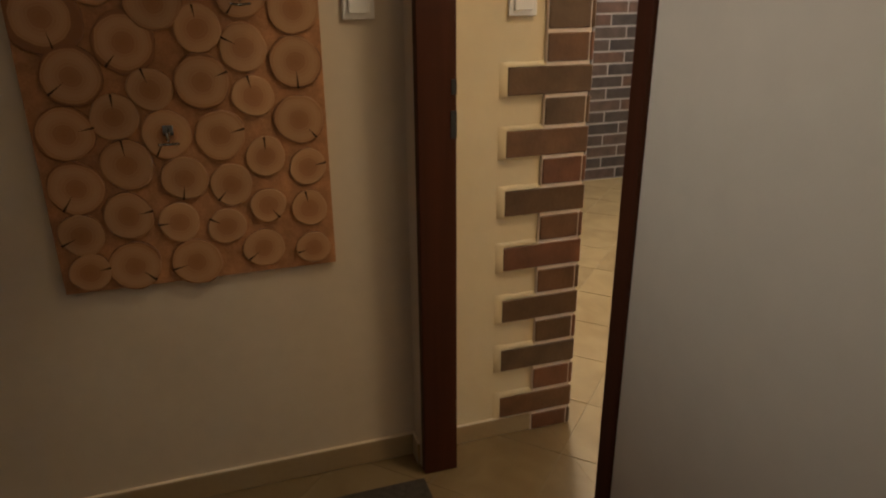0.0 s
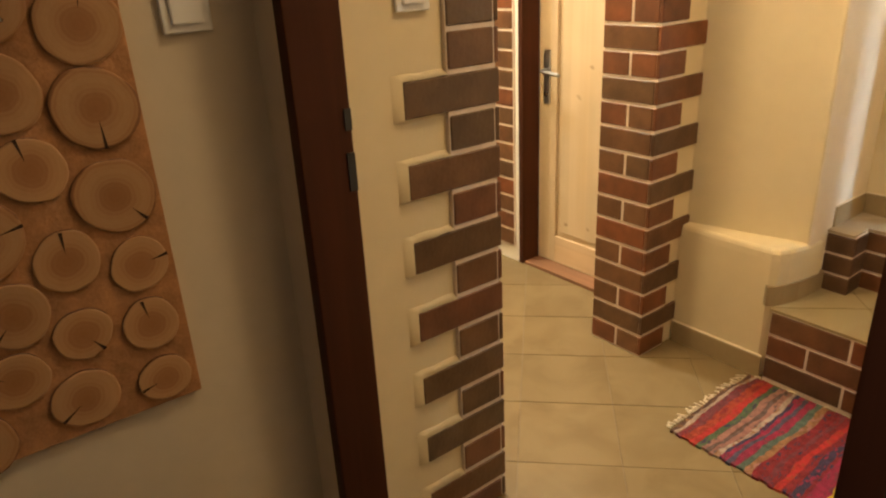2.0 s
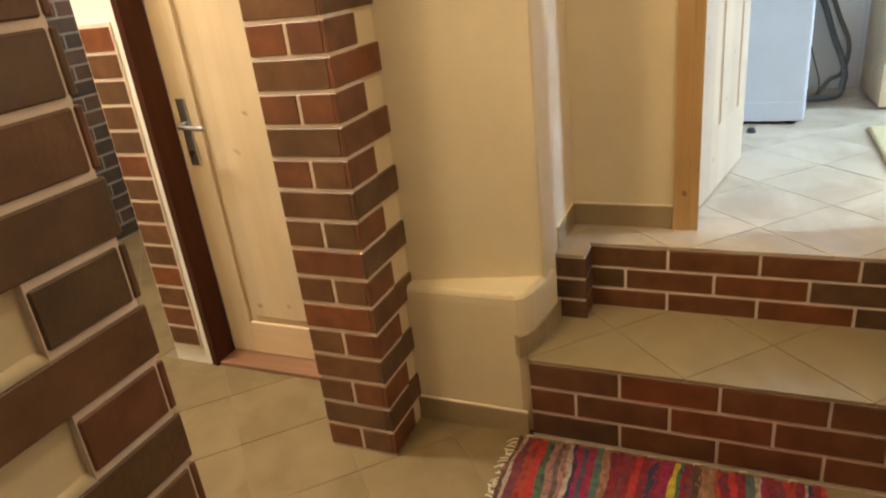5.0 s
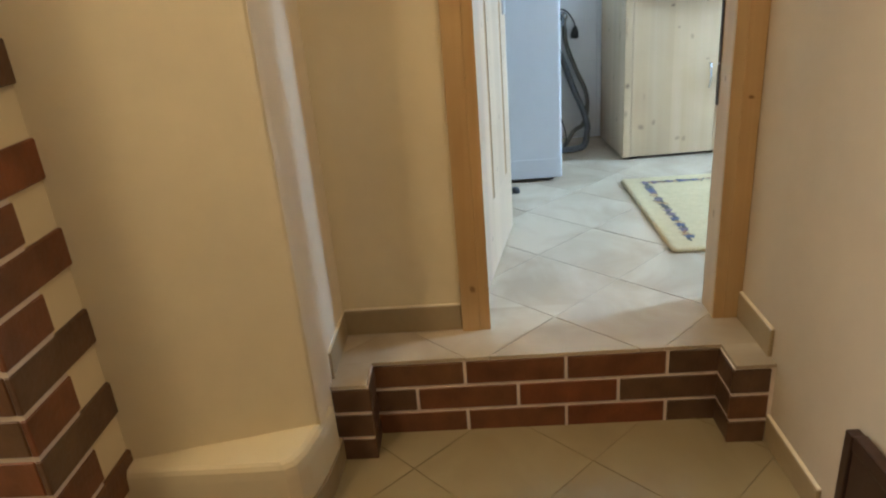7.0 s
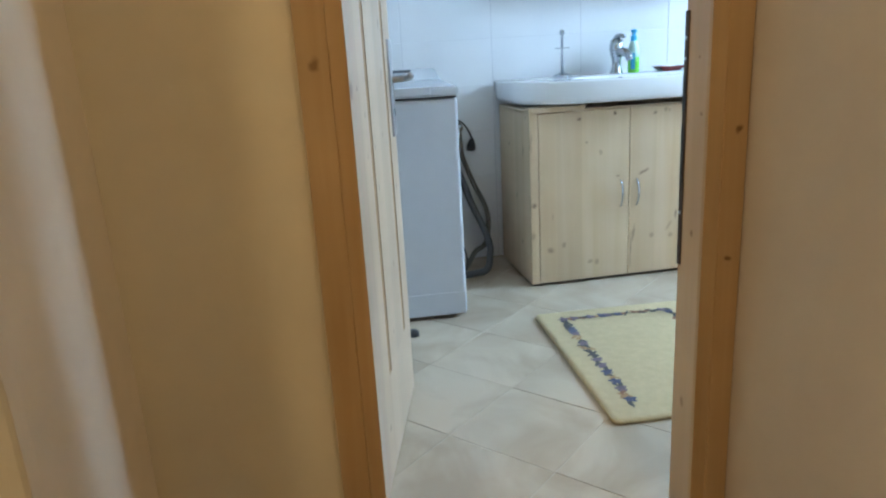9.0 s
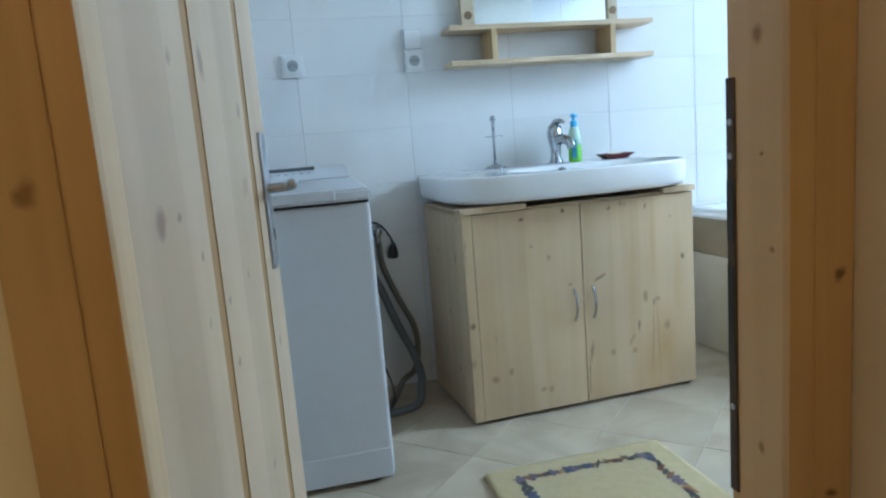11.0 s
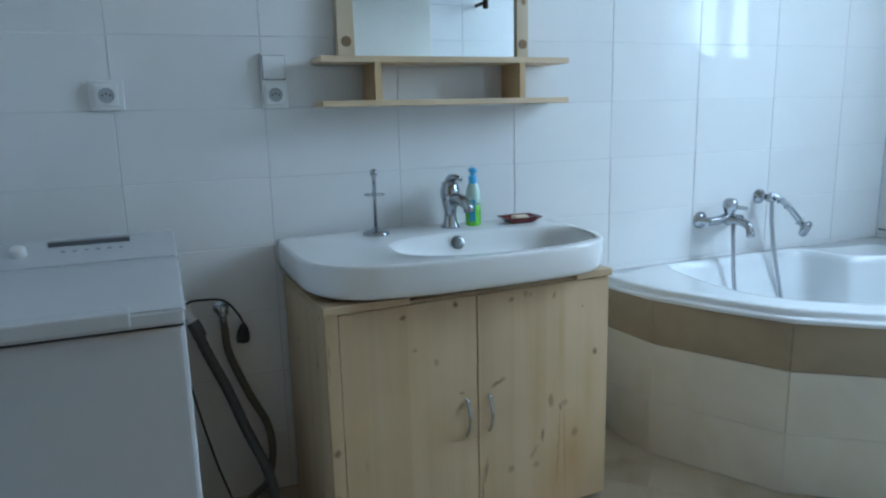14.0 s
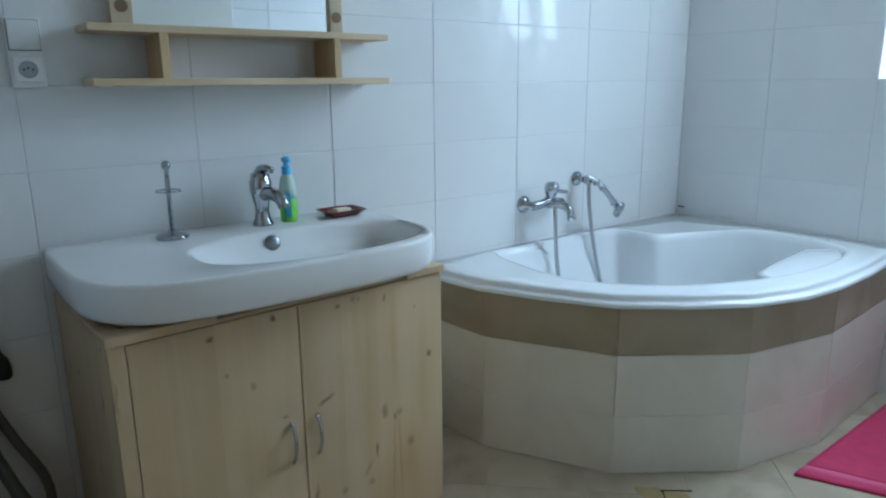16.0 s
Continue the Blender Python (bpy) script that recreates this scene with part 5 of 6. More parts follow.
loft(bm, [sq(0.040, 1.3366), sq(0.045, 1.340), sq(0.064, 1.355), sq(0.068, 1.3575), sq(0.064, 1.3585), sq(0.058, 1.3535), sq(0.042, 1.345), sq(0.02, 1.3445)])
part("tray", bm, M_REDDISH, dish, "", True)
part("soap_bar", B(4.588, 4.622, -0.300, -0.248, 1.3455, 1.360, 0.006, 3), M_SOAP, dish, "small pale soap bar")

# ---- shelf and mirror ----
shelf = thing("wall_shelf", "two-tier raw pine wall shelf below the mirror", "shelf", (4.66, -0.04, 1.73))
part("board", B(4.588, 4.7185, -0.450, 0.378, 1.855, 1.873, 0.002), M_PINE_H, shelf)
part("board", B(4.588, 4.7185, -0.450, 0.378, 1.728, 1.746, 0.002), M_PINE_H, shelf)
part("divider", B(4.590, 4.7185, 0.197, 0.217, 1.746, 1.855), M_SHELF, shelf)
part("divider", B(4.590, 4.7185, -0.287, -0.267, 1.746, 1.855), M_SHELF, shelf)
mirror = thing("mirror", "tall mirror in a raw pine frame with round dowel plugs", "mirror", (4.70, -0.03, 1.873))
for y0, y1 in ((0.250, 0.302), (-0.348, -0.306)):
    post = part("frame_post", B(4.682, 4.7185, y0, y1, 1.8735, 2.62, 0.002), M_PINE, mirror)
    bm = bmesh.new()
    cyl(bm, (4.6825, (y0 + y1) / 2, 1.922), (4.6795, (y0 + y1) / 2, 1.922), 0.0155, seg=20)
    part("dowel", bm, M_BARKPLUG, post, "round brown dowel plug")
part("frame_rail", B(4.682, 4.7185, -0.306, 0.250, 2.56, 2.62, 0.002), M_PINE_H, mirror)
part("mirror_glass", B(4.694, 4.699, -0.305, 0.249, 1.874, 2.559), M_MIRROR, mirror, "clear mirror pane")

# ---- washing machine ----
WX0, WX1, WY0, WY1 = 3.945, 4.555, 0.812, 1.213
washer = thing("washing_machine", "white top-loading washing machine beside the wall", "washing machine", (4.25, 1.01, FZ))
part("body", B(WX0, WX1, WY0, WY1, FZ + 0.016, 1.316, 0.016, 4), M_ENAMEL, washer)
part("kick_panel", B(WX0 - 0.002, WX0 + 0.02, WY0 + 0.006, WY1 - 0.006, FZ + 0.018, FZ + 0.105, 0.003), M_ENAMEL, washer)
for fx in (WX0 + 0.05, WX1 - 0.05):
    for fy in (WY0 + 0.05, WY1 - 0.05):
        bm = bmesh.new()
        cyl(bm, (fx, fy, FZ), (fx, fy, FZ + 0.017), 0.018, seg=12)
        part("foot", bm, M_BLACK, washer)


def wedge(x0, x1, y0, y1, z0, za, zb, bev=0.006):
    bm = bmesh.new()
    v = [bm.verts.new(p) for p in ((x0, y0, z0), (x1, y0, z0), (x1, y1, z0), (x0, y1, z0), (x0, y0, za), (x1, y0, zb), (x1, y1, zb), (x0, y1, za))]
    for f in ((3, 2, 1, 0), (4, 5, 6, 7), (0, 1, 5, 4), (1, 2, 6, 5), (2, 3, 7, 6), (3, 0, 4, 7)):
        bm.faces.new([v[i] for i in f])
    bmesh.ops.bevel(bm, geom=bm.edges[:], offset=bev, segments=3, affect="EDGES")
    return bm


part("lid", wedge(WX0 - 0.014, 4.395, WY0 - 0.003, WY1 + 0.003, 1.322, 1.354, 1.368), M_ENAMEL, washer, "")
part("lid_grip", B(WX0 - 0.0165, WX0 + 0.03, 0.905, 1.115, 1.327, 1.358, 0.006, 3), M_ENAMEL, washer, "raised lid grip")
# near-black sheet that stands for the shade between body and lid
part("lid_gap", B(WX0 + 0.002, WX1 - 0.004, WY0 + 0.003, WY1 - 0.003, 1.3155, 1.3225), M_SHADOWGAP, washer, "gap under the lid with its shade painted near-black")
part("control_panel", wedge(4.399, WX1, WY0 - 0.002, WY1 + 0.002, 1.322, 1.369, 1.412), M_ENAMEL, washer)
part("display_strip", B(4.505, 4.535, 0.920, 1.105, 1.396, 1.4095, 0.001, 1, m=None), M_GREYP, washer, "dark grey display strip")
bm = bmesh.new()
lathe(bm, (4.475, 1.165, 1.386), (-0.3, 0, 1), [(0.019, 0), (0.018, 0.022), (0.015, 0.025)])
part("dial", bm, M_PLASTIC, washer, "white round dial", True)
for k in range(6):
    part("button", B(4.472, 4.480, 0.935 + 0.026 * k, 0.945 + 0.026 * k, 1.383, 1.3925, 0.001, 1), M_LINE, washer, "small grey button")

# hoses, tap and plug behind the machine
valve = thing("water_valve", "chrome angle valve on the tiled wall", "valve", (4.72, 0.700, 1.135))
bm = bmesh.new()
lathe(bm, (4.7195, 0.700, 1.137), (-1, 0, 0), [(0.024, 0), (0.022, 0.006), (0.011, 0.01), (0.011, 0.04), (0.017, 0.042), (0.017, 0.06), (0.012, 0.064)])
cyl(bm, (4.675, 0.700, 1.137), (4.675, 0.698, 1.085), 0.011, seg=14)
cyl(bm, (4.675, 0.700, 1.137), (4.650, 0.715, 1.155), 0.008, seg=12)
part("valve_body", bm, M_CHROME, valve, "", True)
supply = part("supply_hose", tube(bmesh.new(), [(4.675, 0.698, 1.085), (4.672, 0.697, 1.079), (4.668, 0.690, 1.000), (4.655, 0.645, 0.875), (4.640, 0.598, 0.767), (4.620, 0.591, 0.683), (4.590, 0.616, 0.601), (4.560, 0.669, 0.575), (4.500, 0.729, 0.514), (4.440, 0.800, 0.513), (4.430, 0.840, 0.513)], 0.0115, 12, 8, 0.05), M_HOSE2, None, "grey-brown ribbed water hose hanging to the floor", True, category="hose")
drain_h = part("drain_hose", tube(bmesh.new(), [(4.655, 0.777, 1.100), (4.645, 0.759, 1.037), (4.620, 0.709, 0.913), (4.590, 0.667, 0.788), (4.550, 0.625, 0.684), (4.515, 0.609, 0.617), (4.490, 0.613, 0.579), (4.450, 0.643, 0.516), (4.400, 0.773, 0.516), (4.380, 0.840, 0.516)], 0.0155, 12, 8, 0.05), M_HOSE, None, "dark grey drain hose running down the wall", True, category="hose")
bm = bmesh.new()
lathe(bm, (4.7195, 0.800, 1.146), (-1, 0, 0), [(0.026, 0), (0.024, 0.012), (0.018, 0.03), (0.018, 0.05)])
tube(bm, [(4.675, 0.800, 1.165), (4.672, 0.799, 1.155), (4.668, 0.793, 1.135), (4.657, 0.780, 1.105)], 0.0165, 12)
tube(bm, [(4.660, 0.783, 1.112), (4.656, 0.778, 1.101)], 0.0195, 12)
part("cuff", tube(bmesh.new(), [(4.660, 0.786, 1.118), (4.655, 0.777, 1.098), (4.650, 0.768, 1.072)], 0.0195, 14), M_HOSE, drain_h, "dark rubber cuff", True)
elbow = part("drain_outlet", bm, M_PLASTIC, None, "white plastic drain outlet on the wall", True, category="pipe fitting")
plug = thing("power_plug", "black power plug hanging on its cable", "plug", (4.69, 0.640, 1.05))
bm = bmesh.new()
lathe(bm, (4.69, 0.640, 1.085), (0.05, 0.1, -1), [(0.006, 0), (0.012, 0.01), (0.019, 0.03), (0.021, 0.05), (0.017, 0.058)])
box(bm, 4.672, 4.686, 0.648, 0.665, 1.03, 1.045, 0.002)
part("plug_body", bm, M_BLACK, plug, "", True)
part("cable", tube(bmesh.new(), [(4.69, 0.640, 1.085), (4.685, 0.655, 1.12), (4.68, 0.69, 1.165), (4.68, 0.74, 1.175), (4.69, 0.80, 1.165), (4.66, 0.83, 1.10), (4.60, 0.80, 0.90), (4.55, 0.76, 0.72), (4.50, 0.72, 0.58), (4.46, 0.735, 0.515), (4.42, 0.80, 0.508)], 0.0035, 8), M_BLACK, plug, "thin black cable", True)

# ---- corner bath ----
bath = thing("corner_bath", "white acrylic corner bath with a faceted tiled front", "bathtub", (4.2, -1.5, FZ))
FACET = [(4.719, -0.655), (4.405, -0.680), (4.020, -0.885), (3.775, -1.215), (3.695, -1.600), (3.740, -2.199)]
core = [(4.719, -0.6565), (4.4055, -0.6815), (4.0212, -0.8865), (3.7767, -1.2158), (3.6968, -1.6002), (3.7418, -2.199), (4.719, -2.199)]
bm = bmesh.new()
no = len(core)
prism(bm, core, FZ, 0.705)
part("apron_core", bm, M_WGROUT, bath, "grouted apron core")
for i in range(5):
    p, q = Vector((*FACET[i], 0)), Vector((*FACET[i + 1], 0))
    d = (q - p).normalized()
    nrm = Vector((d.y, -d.x, 0))
    if nrm.x > 0.2:
        nrm = -nrm
    L = (q - p).length
    ang = math.atan2(d.y, d.x)
    for z0, z1, mt, nm in ((FZ + 0.001, 0.6995, M_CTILE, "panel_tile"), (0.701, 0.9035, M_CTILE, "panel_tile"), (0.905, 1.062, M_BTILE, "band_tile")):
        c = (p + q) / 2 - nrm * 0.006
        piece(nm, (L - 0.0022, 0.012, z1 - z0), (c.x, c.y, (z0 + z1) / 2), mt, bath, ang, 0.0015)
NT = 120
rim_ctrl = [(4.719, -0.640), (4.56, -0.650), (4.42, -0.672), (4.21, -0.765), (4.020, -0.872), (3.875, -1.04), (3.765, -1.205), (3.700, -1.40), (3.682, -1.600), (3.69, -1.85), (3.728, -2.199)]
rim = rim_ctrl + [(4.719, -2.199)]
TC = (4.25, -1.50)
rim_o = by_angle([(x, y) for x, y in rim], TC, NT)
in_ctrl = [(4.68, -0.96), (4.60, -0.93), (4.47, -0.91), (4.32, -0.895), (4.20, -0.915), (4.08, -0.995), (3.96, -1.125), (3.88, -1.28), (3.825, -1.45), (3.795, -1.65), (3.80, -1.88), (3.87, -2.06), (4.10, -2.11), (4.26, -2.09), (4.36, -1.90), (4.44, -1.72), (4.48, -1.675), (4.63, -1.67), (4.665, -1.63), (4.672, -1.5), (4.672, -1.1), (4.675, -1.0)]
inn = by_angle([(p.x, p.y) for p in rounded(in_ctrl, 200)], TC, NT)
mid = [((a[0] * 0.55 + b[0] * 0.45), (a[1] * 0.55 + b[1] * 0.45)) for a, b in zip(rim_o, inn)]


def inward(d):
    """The rim drawn in by d, but for its two straight sides on the walls."""
    return [p if p[0] > 4.71 or p[1] < -2.19 else g for p, g in zip(rim_o, grow(rim_o, TC, -d))]


rings = [lev(rim_o, 1.060), lev(inward(-0.002), 1.068), lev(inward(0.001), 1.0735), lev(inward(0.006), 1.075), lev(inward(0.017), 1.0765), lev(inward(0.021), 1.0785), lev(inward(0.024), 1.086), lev(inward(0.026), 1.0935), lev(inward(0.031), 1.0965), lev(mid, 1.0985), lev(grow(inn, TC, 0.022), 1.101), lev(grow(inn, TC, 0.006), 1.102), lev(grow(inn, TC, -0.005), 1.096), lev(grow(inn, TC, -0.016), 1.07), lev(grow(inn, TC, -0.05), 0.95), lev(grow(inn, TC, -0.09), 0.80), lev(grow(inn, TC, -0.15), 0.722)]
rings.append([(TC[0] + (x - TC[0]) * 0.25, TC[1] + (y - TC[1]) * 0.25, 0.712) for x, y in inn])
part("tub_shell", loft(bmesh.new(), rings, False, True), M_ACRYL, bath, "glossy white acrylic tub", True)
bm = bmesh.new()
loft(bm, [[(x, y, z) for x, y in s] for s, z in (([(3.80, -1.46), (3.91, -1.52), (3.94, -1.70), (3.98, -1.98), (3.90, -2.07), (3.80, -1.90)], 1.02), ([(3.80, -1.44), (3.93, -1.50), (3.965, -1.70), (4.0, -2.0), (3.90, -2.09), (3.79, -1.90)], 1.075), ([(3.81, -1.47), (3.915, -1.53), (3.95, -1.70), (3.98, -1.98), (3.90, -2.07), (3.81, -1.90)], 1.082))])
part("seat", bm, M_ACRYL, bath, "moulded white seat", True)

# bath mixer
mixer = thing("bath_tap", "chrome wall-mounted bath mixer with a cross handle", "tap", (4.72, -1.19, 1.25))
for yy in (-1.155, -1.305):
    bm = bmesh.new()
    lathe(bm, (4.7195, yy, 1.257), (-1, 0, 0), [(0.034, 0), (0.033, 0.006), (0.022, 0.016), (0.013, 0.02), (0.013, 0.06)])
    part("rosette", bm, M_CHROME, mixer, "", True)
bm = bmesh.new()
tube(bm, [(4.662, -1.150, 1.257), (4.655, -1.19, 1.262), (4.65, -1.235, 1.272), (4.655, -1.28, 1.262), (4.662, -1.31, 1.257)], 0.018, 14)
part("body", bm, M_CHROME, mixer, "", True)
bm = bmesh.new()
tube(bm, [(4.652, -1.235, 1.262), (4.61, -1.25, 1.260), (4.577, -1.262, 1.245), (4.565, -1.266, 1.218)], (0.019, 0.014), 14)
lathe(bm, (4.565, -1.266, 1.222), (-0.1, 0, -1), [(0.0135, 0), (0.0165, 0.002), (0.0165, 0.020), (0.012, 0.022)], 18)
part("spout", bm, M_CHROME, mixer, "", True)
bm = bmesh.new()
lathe(bm, (4.648, -1.232, 1.272), (-0.15, 0, 1), [(0.016, 0), (0.018, 0.018), (0.025, 0.030), (0.029, 0.048), (0.027, 0.064), (0.019, 0.074), (0.006, 0.076)])
part("handle", bm, M_CHROME, mixer, "", True)
bm = bmesh.new()
tube(bm, [(4.635, -1.245, 1.312), (4.612, -1.268, 1.310), (4.600, -1.280, 1.306)], (0.008, 0.0065), 8)
part("lever", bm, M_CHROME, mixer, "", True)
shower = thing("hand_shower", "chrome hand shower hanging from a wall bracket with its hose", "shower head", (4.72, -1.47, 1.33))
bm = bmesh.new()
lathe(bm, (4.7195, -1.462, 1.333), (-1, 0, 0), [(0.031, 0), (0.030, 0.008), (0.020, 0.018), (0.014, 0.022), (0.014, 0.055), (0.020, 0.057), (0.018, 0.075)])
part("bracket", bm, M_CHROME, shower, "", True)
bm = bmesh.new()
tube(bm, [(4.655, -1.462, 1.345), (4.642, -1.484, 1.333), (4.622, -1.517, 1.300), (4.603, -1.548, 1.257), (4.588, -1.573, 1.218)], (0.011, 0.013), 14)
part("grip", bm, M_CHROME, shower, "", True)
GRIP_WAY = Vector((-0.036, -0.058, -0.082)).normalized()
for where, rad in (((4.638, -1.490, 1.326), 0.0175), ((4.624, -1.513, 1.303), 0.016), ((4.597, -1.558, 1.240), 0.018)):
    bm = bmesh.new()
    lathe(bm, where, GRIP_WAY, [(0.010, 0), (rad, 0.003), (rad, 0.009), (0.010, 0.012)], 18)
    part("grip_ring", bm, M_CHROME, shower, "raised chrome ring", True)
bm = bmesh.new()
lathe(bm, (4.592, -1.570, 1.212), (-0.75, -0.25, -0.35), [(0.014, 0), (0.032, 0.008), (0.036, 0.019), (0.033, 0.026), (0.01, 0.027)])
part("spray_head", bm, M_CHROME, shower, "", True)
part("hose", tube(bmesh.new(), [(4.650, -1.462, 1.325), (4.645, -1.466, 1.22), (4.625, -1.480, 1.06), (4.595, -1.497, 0.90), (4.54, -1.49, 0.775), (4.48, -1.40, 0.742), (4.50, -1.29, 0.755), (4.57, -1.255, 0.86), (4.615, -1.247, 1.02), (4.632, -1.245, 1.245)], 0.0075, 10, 10, 0.08), M_STEEL, shower, "grey metal shower hose", True)

# ---- boiler on the wall beside the door ----
boiler = thing("water_heater", "white wall-hung electric water heater with a dark dial panel", "water heater", (2.98, -0.90, 2.395))
bm = bmesh.new()
lathe(bm, (3.0, -0.90, 2.395), (0, 0, 1), [(0.06, 0.0), (0.14, 0.015), (0.185, 0.05), (0.205, 0.10), (0.21, 0.16), (0.21, 0.62), (0.19, 0.67), (0.1, 0.70)], 40)
part("tank", bm, M_ENAMEL, boiler, "", True)
part("dial_panel", B(3.19, 3.216, -0.955, -0.885, 2.51, 2.67, 0.006, 2), M_GREYP, boiler, "dark grey dial panel")
part("bracket", B(2.771, 2.86, -0.98, -0.82, 2.6, 2.95), M_STEEL, boiler)
bm = bmesh.new()
tube(bm, [(3.02, -0.99, 2.41), (3.02, -1.02, 2.345), (2.98, -1.06, 2.335), (2.90, -1.08, 2.325), (2.772, -1.09, 2.325)], 0.011, 12)
cyl(bm, (2.98, -1.055, 2.28), (2.98, -1.055, 2.41), 0.016, seg=14)
cyl(bm, (2.98, -1.055, 2.345), (3.03, -1.055, 2.345), 0.02, seg=14)
part("safety_valve", bm, M_DSTEEL, boiler, "dull metal safety valve", True)
part("cable", tube(bmesh.new(), [(2.90, -0.77, 2.56), (2.84, -0.72, 2.50), (2.80, -0.66, 2.53), (2.785, -0.60, 2.60), (2.775, -0.59, 2.52)], 0.005, 8), M_BLACK, boiler, "black power cable", True)

boiler.location.y += 0.025
boiler.location.z += 0.025
boxing = thing("wall_boxing", "plain white painted boxing on the tiled wall beside the water heater", "wall panel", (2.785, -0.25, FZ))
part("panel", B(2.7715, 2.80, -0.752, 0.25, FZ + 0.001, 2.60, 0.004), M_WHITE, boxing)

# ---- bath mats ----
mat_1 = thing("bath_mat", "thick cream cotton bath mat with an embroidered flower border", "bath mat", (3.46, 0.3, FZ))
MX0, MX1, MY0, MY1 = 3.072, 3.862, 0.020, 0.572


def rrect(x0, x1, y0, y1, r, z, k=6):
    pts = []
    for cx, cy, a0 in ((x1 - r, y1 - r, 0), (x0 + r, y1 - r, 90), (x0 + r, y0 + r, 180), (x1 - r, y0 + r, 270)):
        for i in range(k + 1):
            a = radians(a0 + 90 * i / k)
            pts.append((cx + r * math.cos(a), cy + r * math.sin(a), z))
    return pts


bm = bmesh.new()
loft(bm, [rrect(MX0, MX1, MY0, MY1, 0.02, FZ + 0.001), rrect(MX0 - 0.003, MX1 + 0.003, MY0 - 0.003, MY1 + 0.003, 0.02, FZ + 0.007), rrect(MX0, MX1, MY0, MY1, 0.02, FZ + 0.014), rrect(MX0 + 0.012, MX1 - 0.012, MY0 + 0.012, MY1 - 0.012, 0.015, FZ + 0.016)])
part("cotton_field", bm, M_CREAMRUG, mat_1, "", True)
MOTIF = {"blue": (0.085, 0.09, 0.135), "rust": (0.24, 0.115, 0.06), "grey": (0.085, 0.08, 0.07), "violet": (0.16, 0.12, 0.14), "tan": (0.36, 0.22, 0.10)}
MOTIF_M = {k: mat("thread_" + k, c, rough=0.9, vary=0.2, scale=80) for k, c in MOTIF.items()}
rnd = random.Random(21)
motif_bm = {k: bmesh.new() for k in MOTIF}
spots = []
for i in range(30):
    spots.append((MX0 + 0.08 + (MX1 - MX0 - 0.16) * i / 29, MY1 - 0.082, 0))
    if i % 1 == 0:
        spots.append((MX0 + 0.08 + (MX1 - MX0 - 0.16) * i / 29, MY0 + 0.082, 0))
for i in range(18):
    spots.append((MX1 - 0.08, MY0 + 0.10 + (MY1 - MY0 - 0.20) * i / 17, 90))
    if i < 3 or 5 < i < 12:
        spots.append((MX0 + 0.07, MY0 + 0.10 + (MY1 - MY0 - 0.20) * i / 17, 90))
for i, (x, y, a0) in enumerate(spots):
    k = rnd.choice(["grey", "grey", "grey", "rust", "blue", "violet", "tan"])
    bm = motif_bm[k]
    flower = k in ("blue", "violet")
    for j in range(5 if flower else 2):
        a = radians(a0 + (72 * j if flower else rnd.uniform(-60, 60)))
        ln, wd = (0.0125, 0.0075) if flower else (rnd.uniform(0.012, 0.030), rnd.uniform(0.004, 0.009))
        ox, oy = x + rnd.uniform(-0.004, 0.004) + (0.008 * math.cos(a) if flower else 0), y + rnd.uniform(-0.010, 0.010) * (not flower) + (0.008 * math.sin(a) if flower else 0)
        vs = []
        for q in range(8):
            t = 2 * math.pi * q / 8
            u, v = ln * math.cos(t), wd * math.sin(t)
            vs.append(bm.verts.new((ox + u * math.cos(a) - v * math.sin(a), oy + u * math.sin(a) + v * math.cos(a), FZ + 0.0168 + 0.0001 * j)))
        bm.faces.new(vs)
for k, bm in motif_bm.items():
    part("embroidery", bm, MOTIF_M[k], mat_1, k + " embroidered flowers and leaves", kind="stuff")

mat_2 = thing("towel_mat", "crumpled deep pink cotton bath mat with a paler stripe", "bath mat", (3.35, -1.75, FZ))
quad = [Vector((3.650, -1.330, 0)), Vector((3.668, -2.15, 0)), Vector((3.05, -2.19, 0)), Vector((3.03, -1.60, 0))]


def on_quad(u, v):
    return quad[0].lerp(quad[3], u).lerp(quad[1].lerp(quad[2], u), v)


def cloth(v0, v1, nm, mt, lift):
    bm = bmesh.new()
    nu, nv = 36, max(3, int((v1 - v0) * 50))
    g = []
    for i in range(nu + 1):
        row = []
        for j in range(nv + 1):
            v = v0 + (v1 - v0) * j / nv
            p = on_quad(i / nu, v)
            p.z = FZ + 0.010 + lift + 0.003 * noise.noise(Vector((p.x * 9, p.y * 9, 3)))
            row.append(bm.verts.new(p))
        g.append(row)
    for i in range(nu):
        for j in range(nv):
            bm.faces.new((g[i][j], g[i][j + 1], g[i + 1][j + 1], g[i + 1][j]))
    r = bmesh.ops.extrude_face_region(bm, geom=bm.faces[:])
    for v in r["geom"]:
        if isinstance(v, bmesh.types.BMVert):
            v.co.z = FZ + 0.001
    bmesh.ops.recalc_face_normals(bm, faces=bm.faces[:])
    part(nm, bm, mt, mat_2, "paler woven stripe" if mt is M_PINK2 else "", True)


cloth(0, 0.055, "border", M_PINK, 0)
cloth(0.0552, 0.10, "stripe", M_PINK2, -0.001)
cloth(0.1002, 1, "field", M_PINK, 0)
decal = thing("floor_motif", "faded ochre floor motif with a dark diamond line", "floor decoration", (3.86, -0.93, FZ))
rnd = random.Random(8)
bm = bmesh.new()
vs = []
for q in range(40):
    t = 2 * math.pi * q / 40
    r = 0.085 * (1 + 0.18 * math.sin(3 * t + 1) + 0.1 * math.sin(7 * t) + rnd.uniform(-0.04, 0.04))
    vs.append(bm.verts.new((3.815 + r * math.cos(t), -0.895 + r * math.sin(t) * 0.8, FZ + 0.0018)))
bm.faces.new(vs)
part("stain", bm, M_STAIN, decal, "ochre stain on the tile")
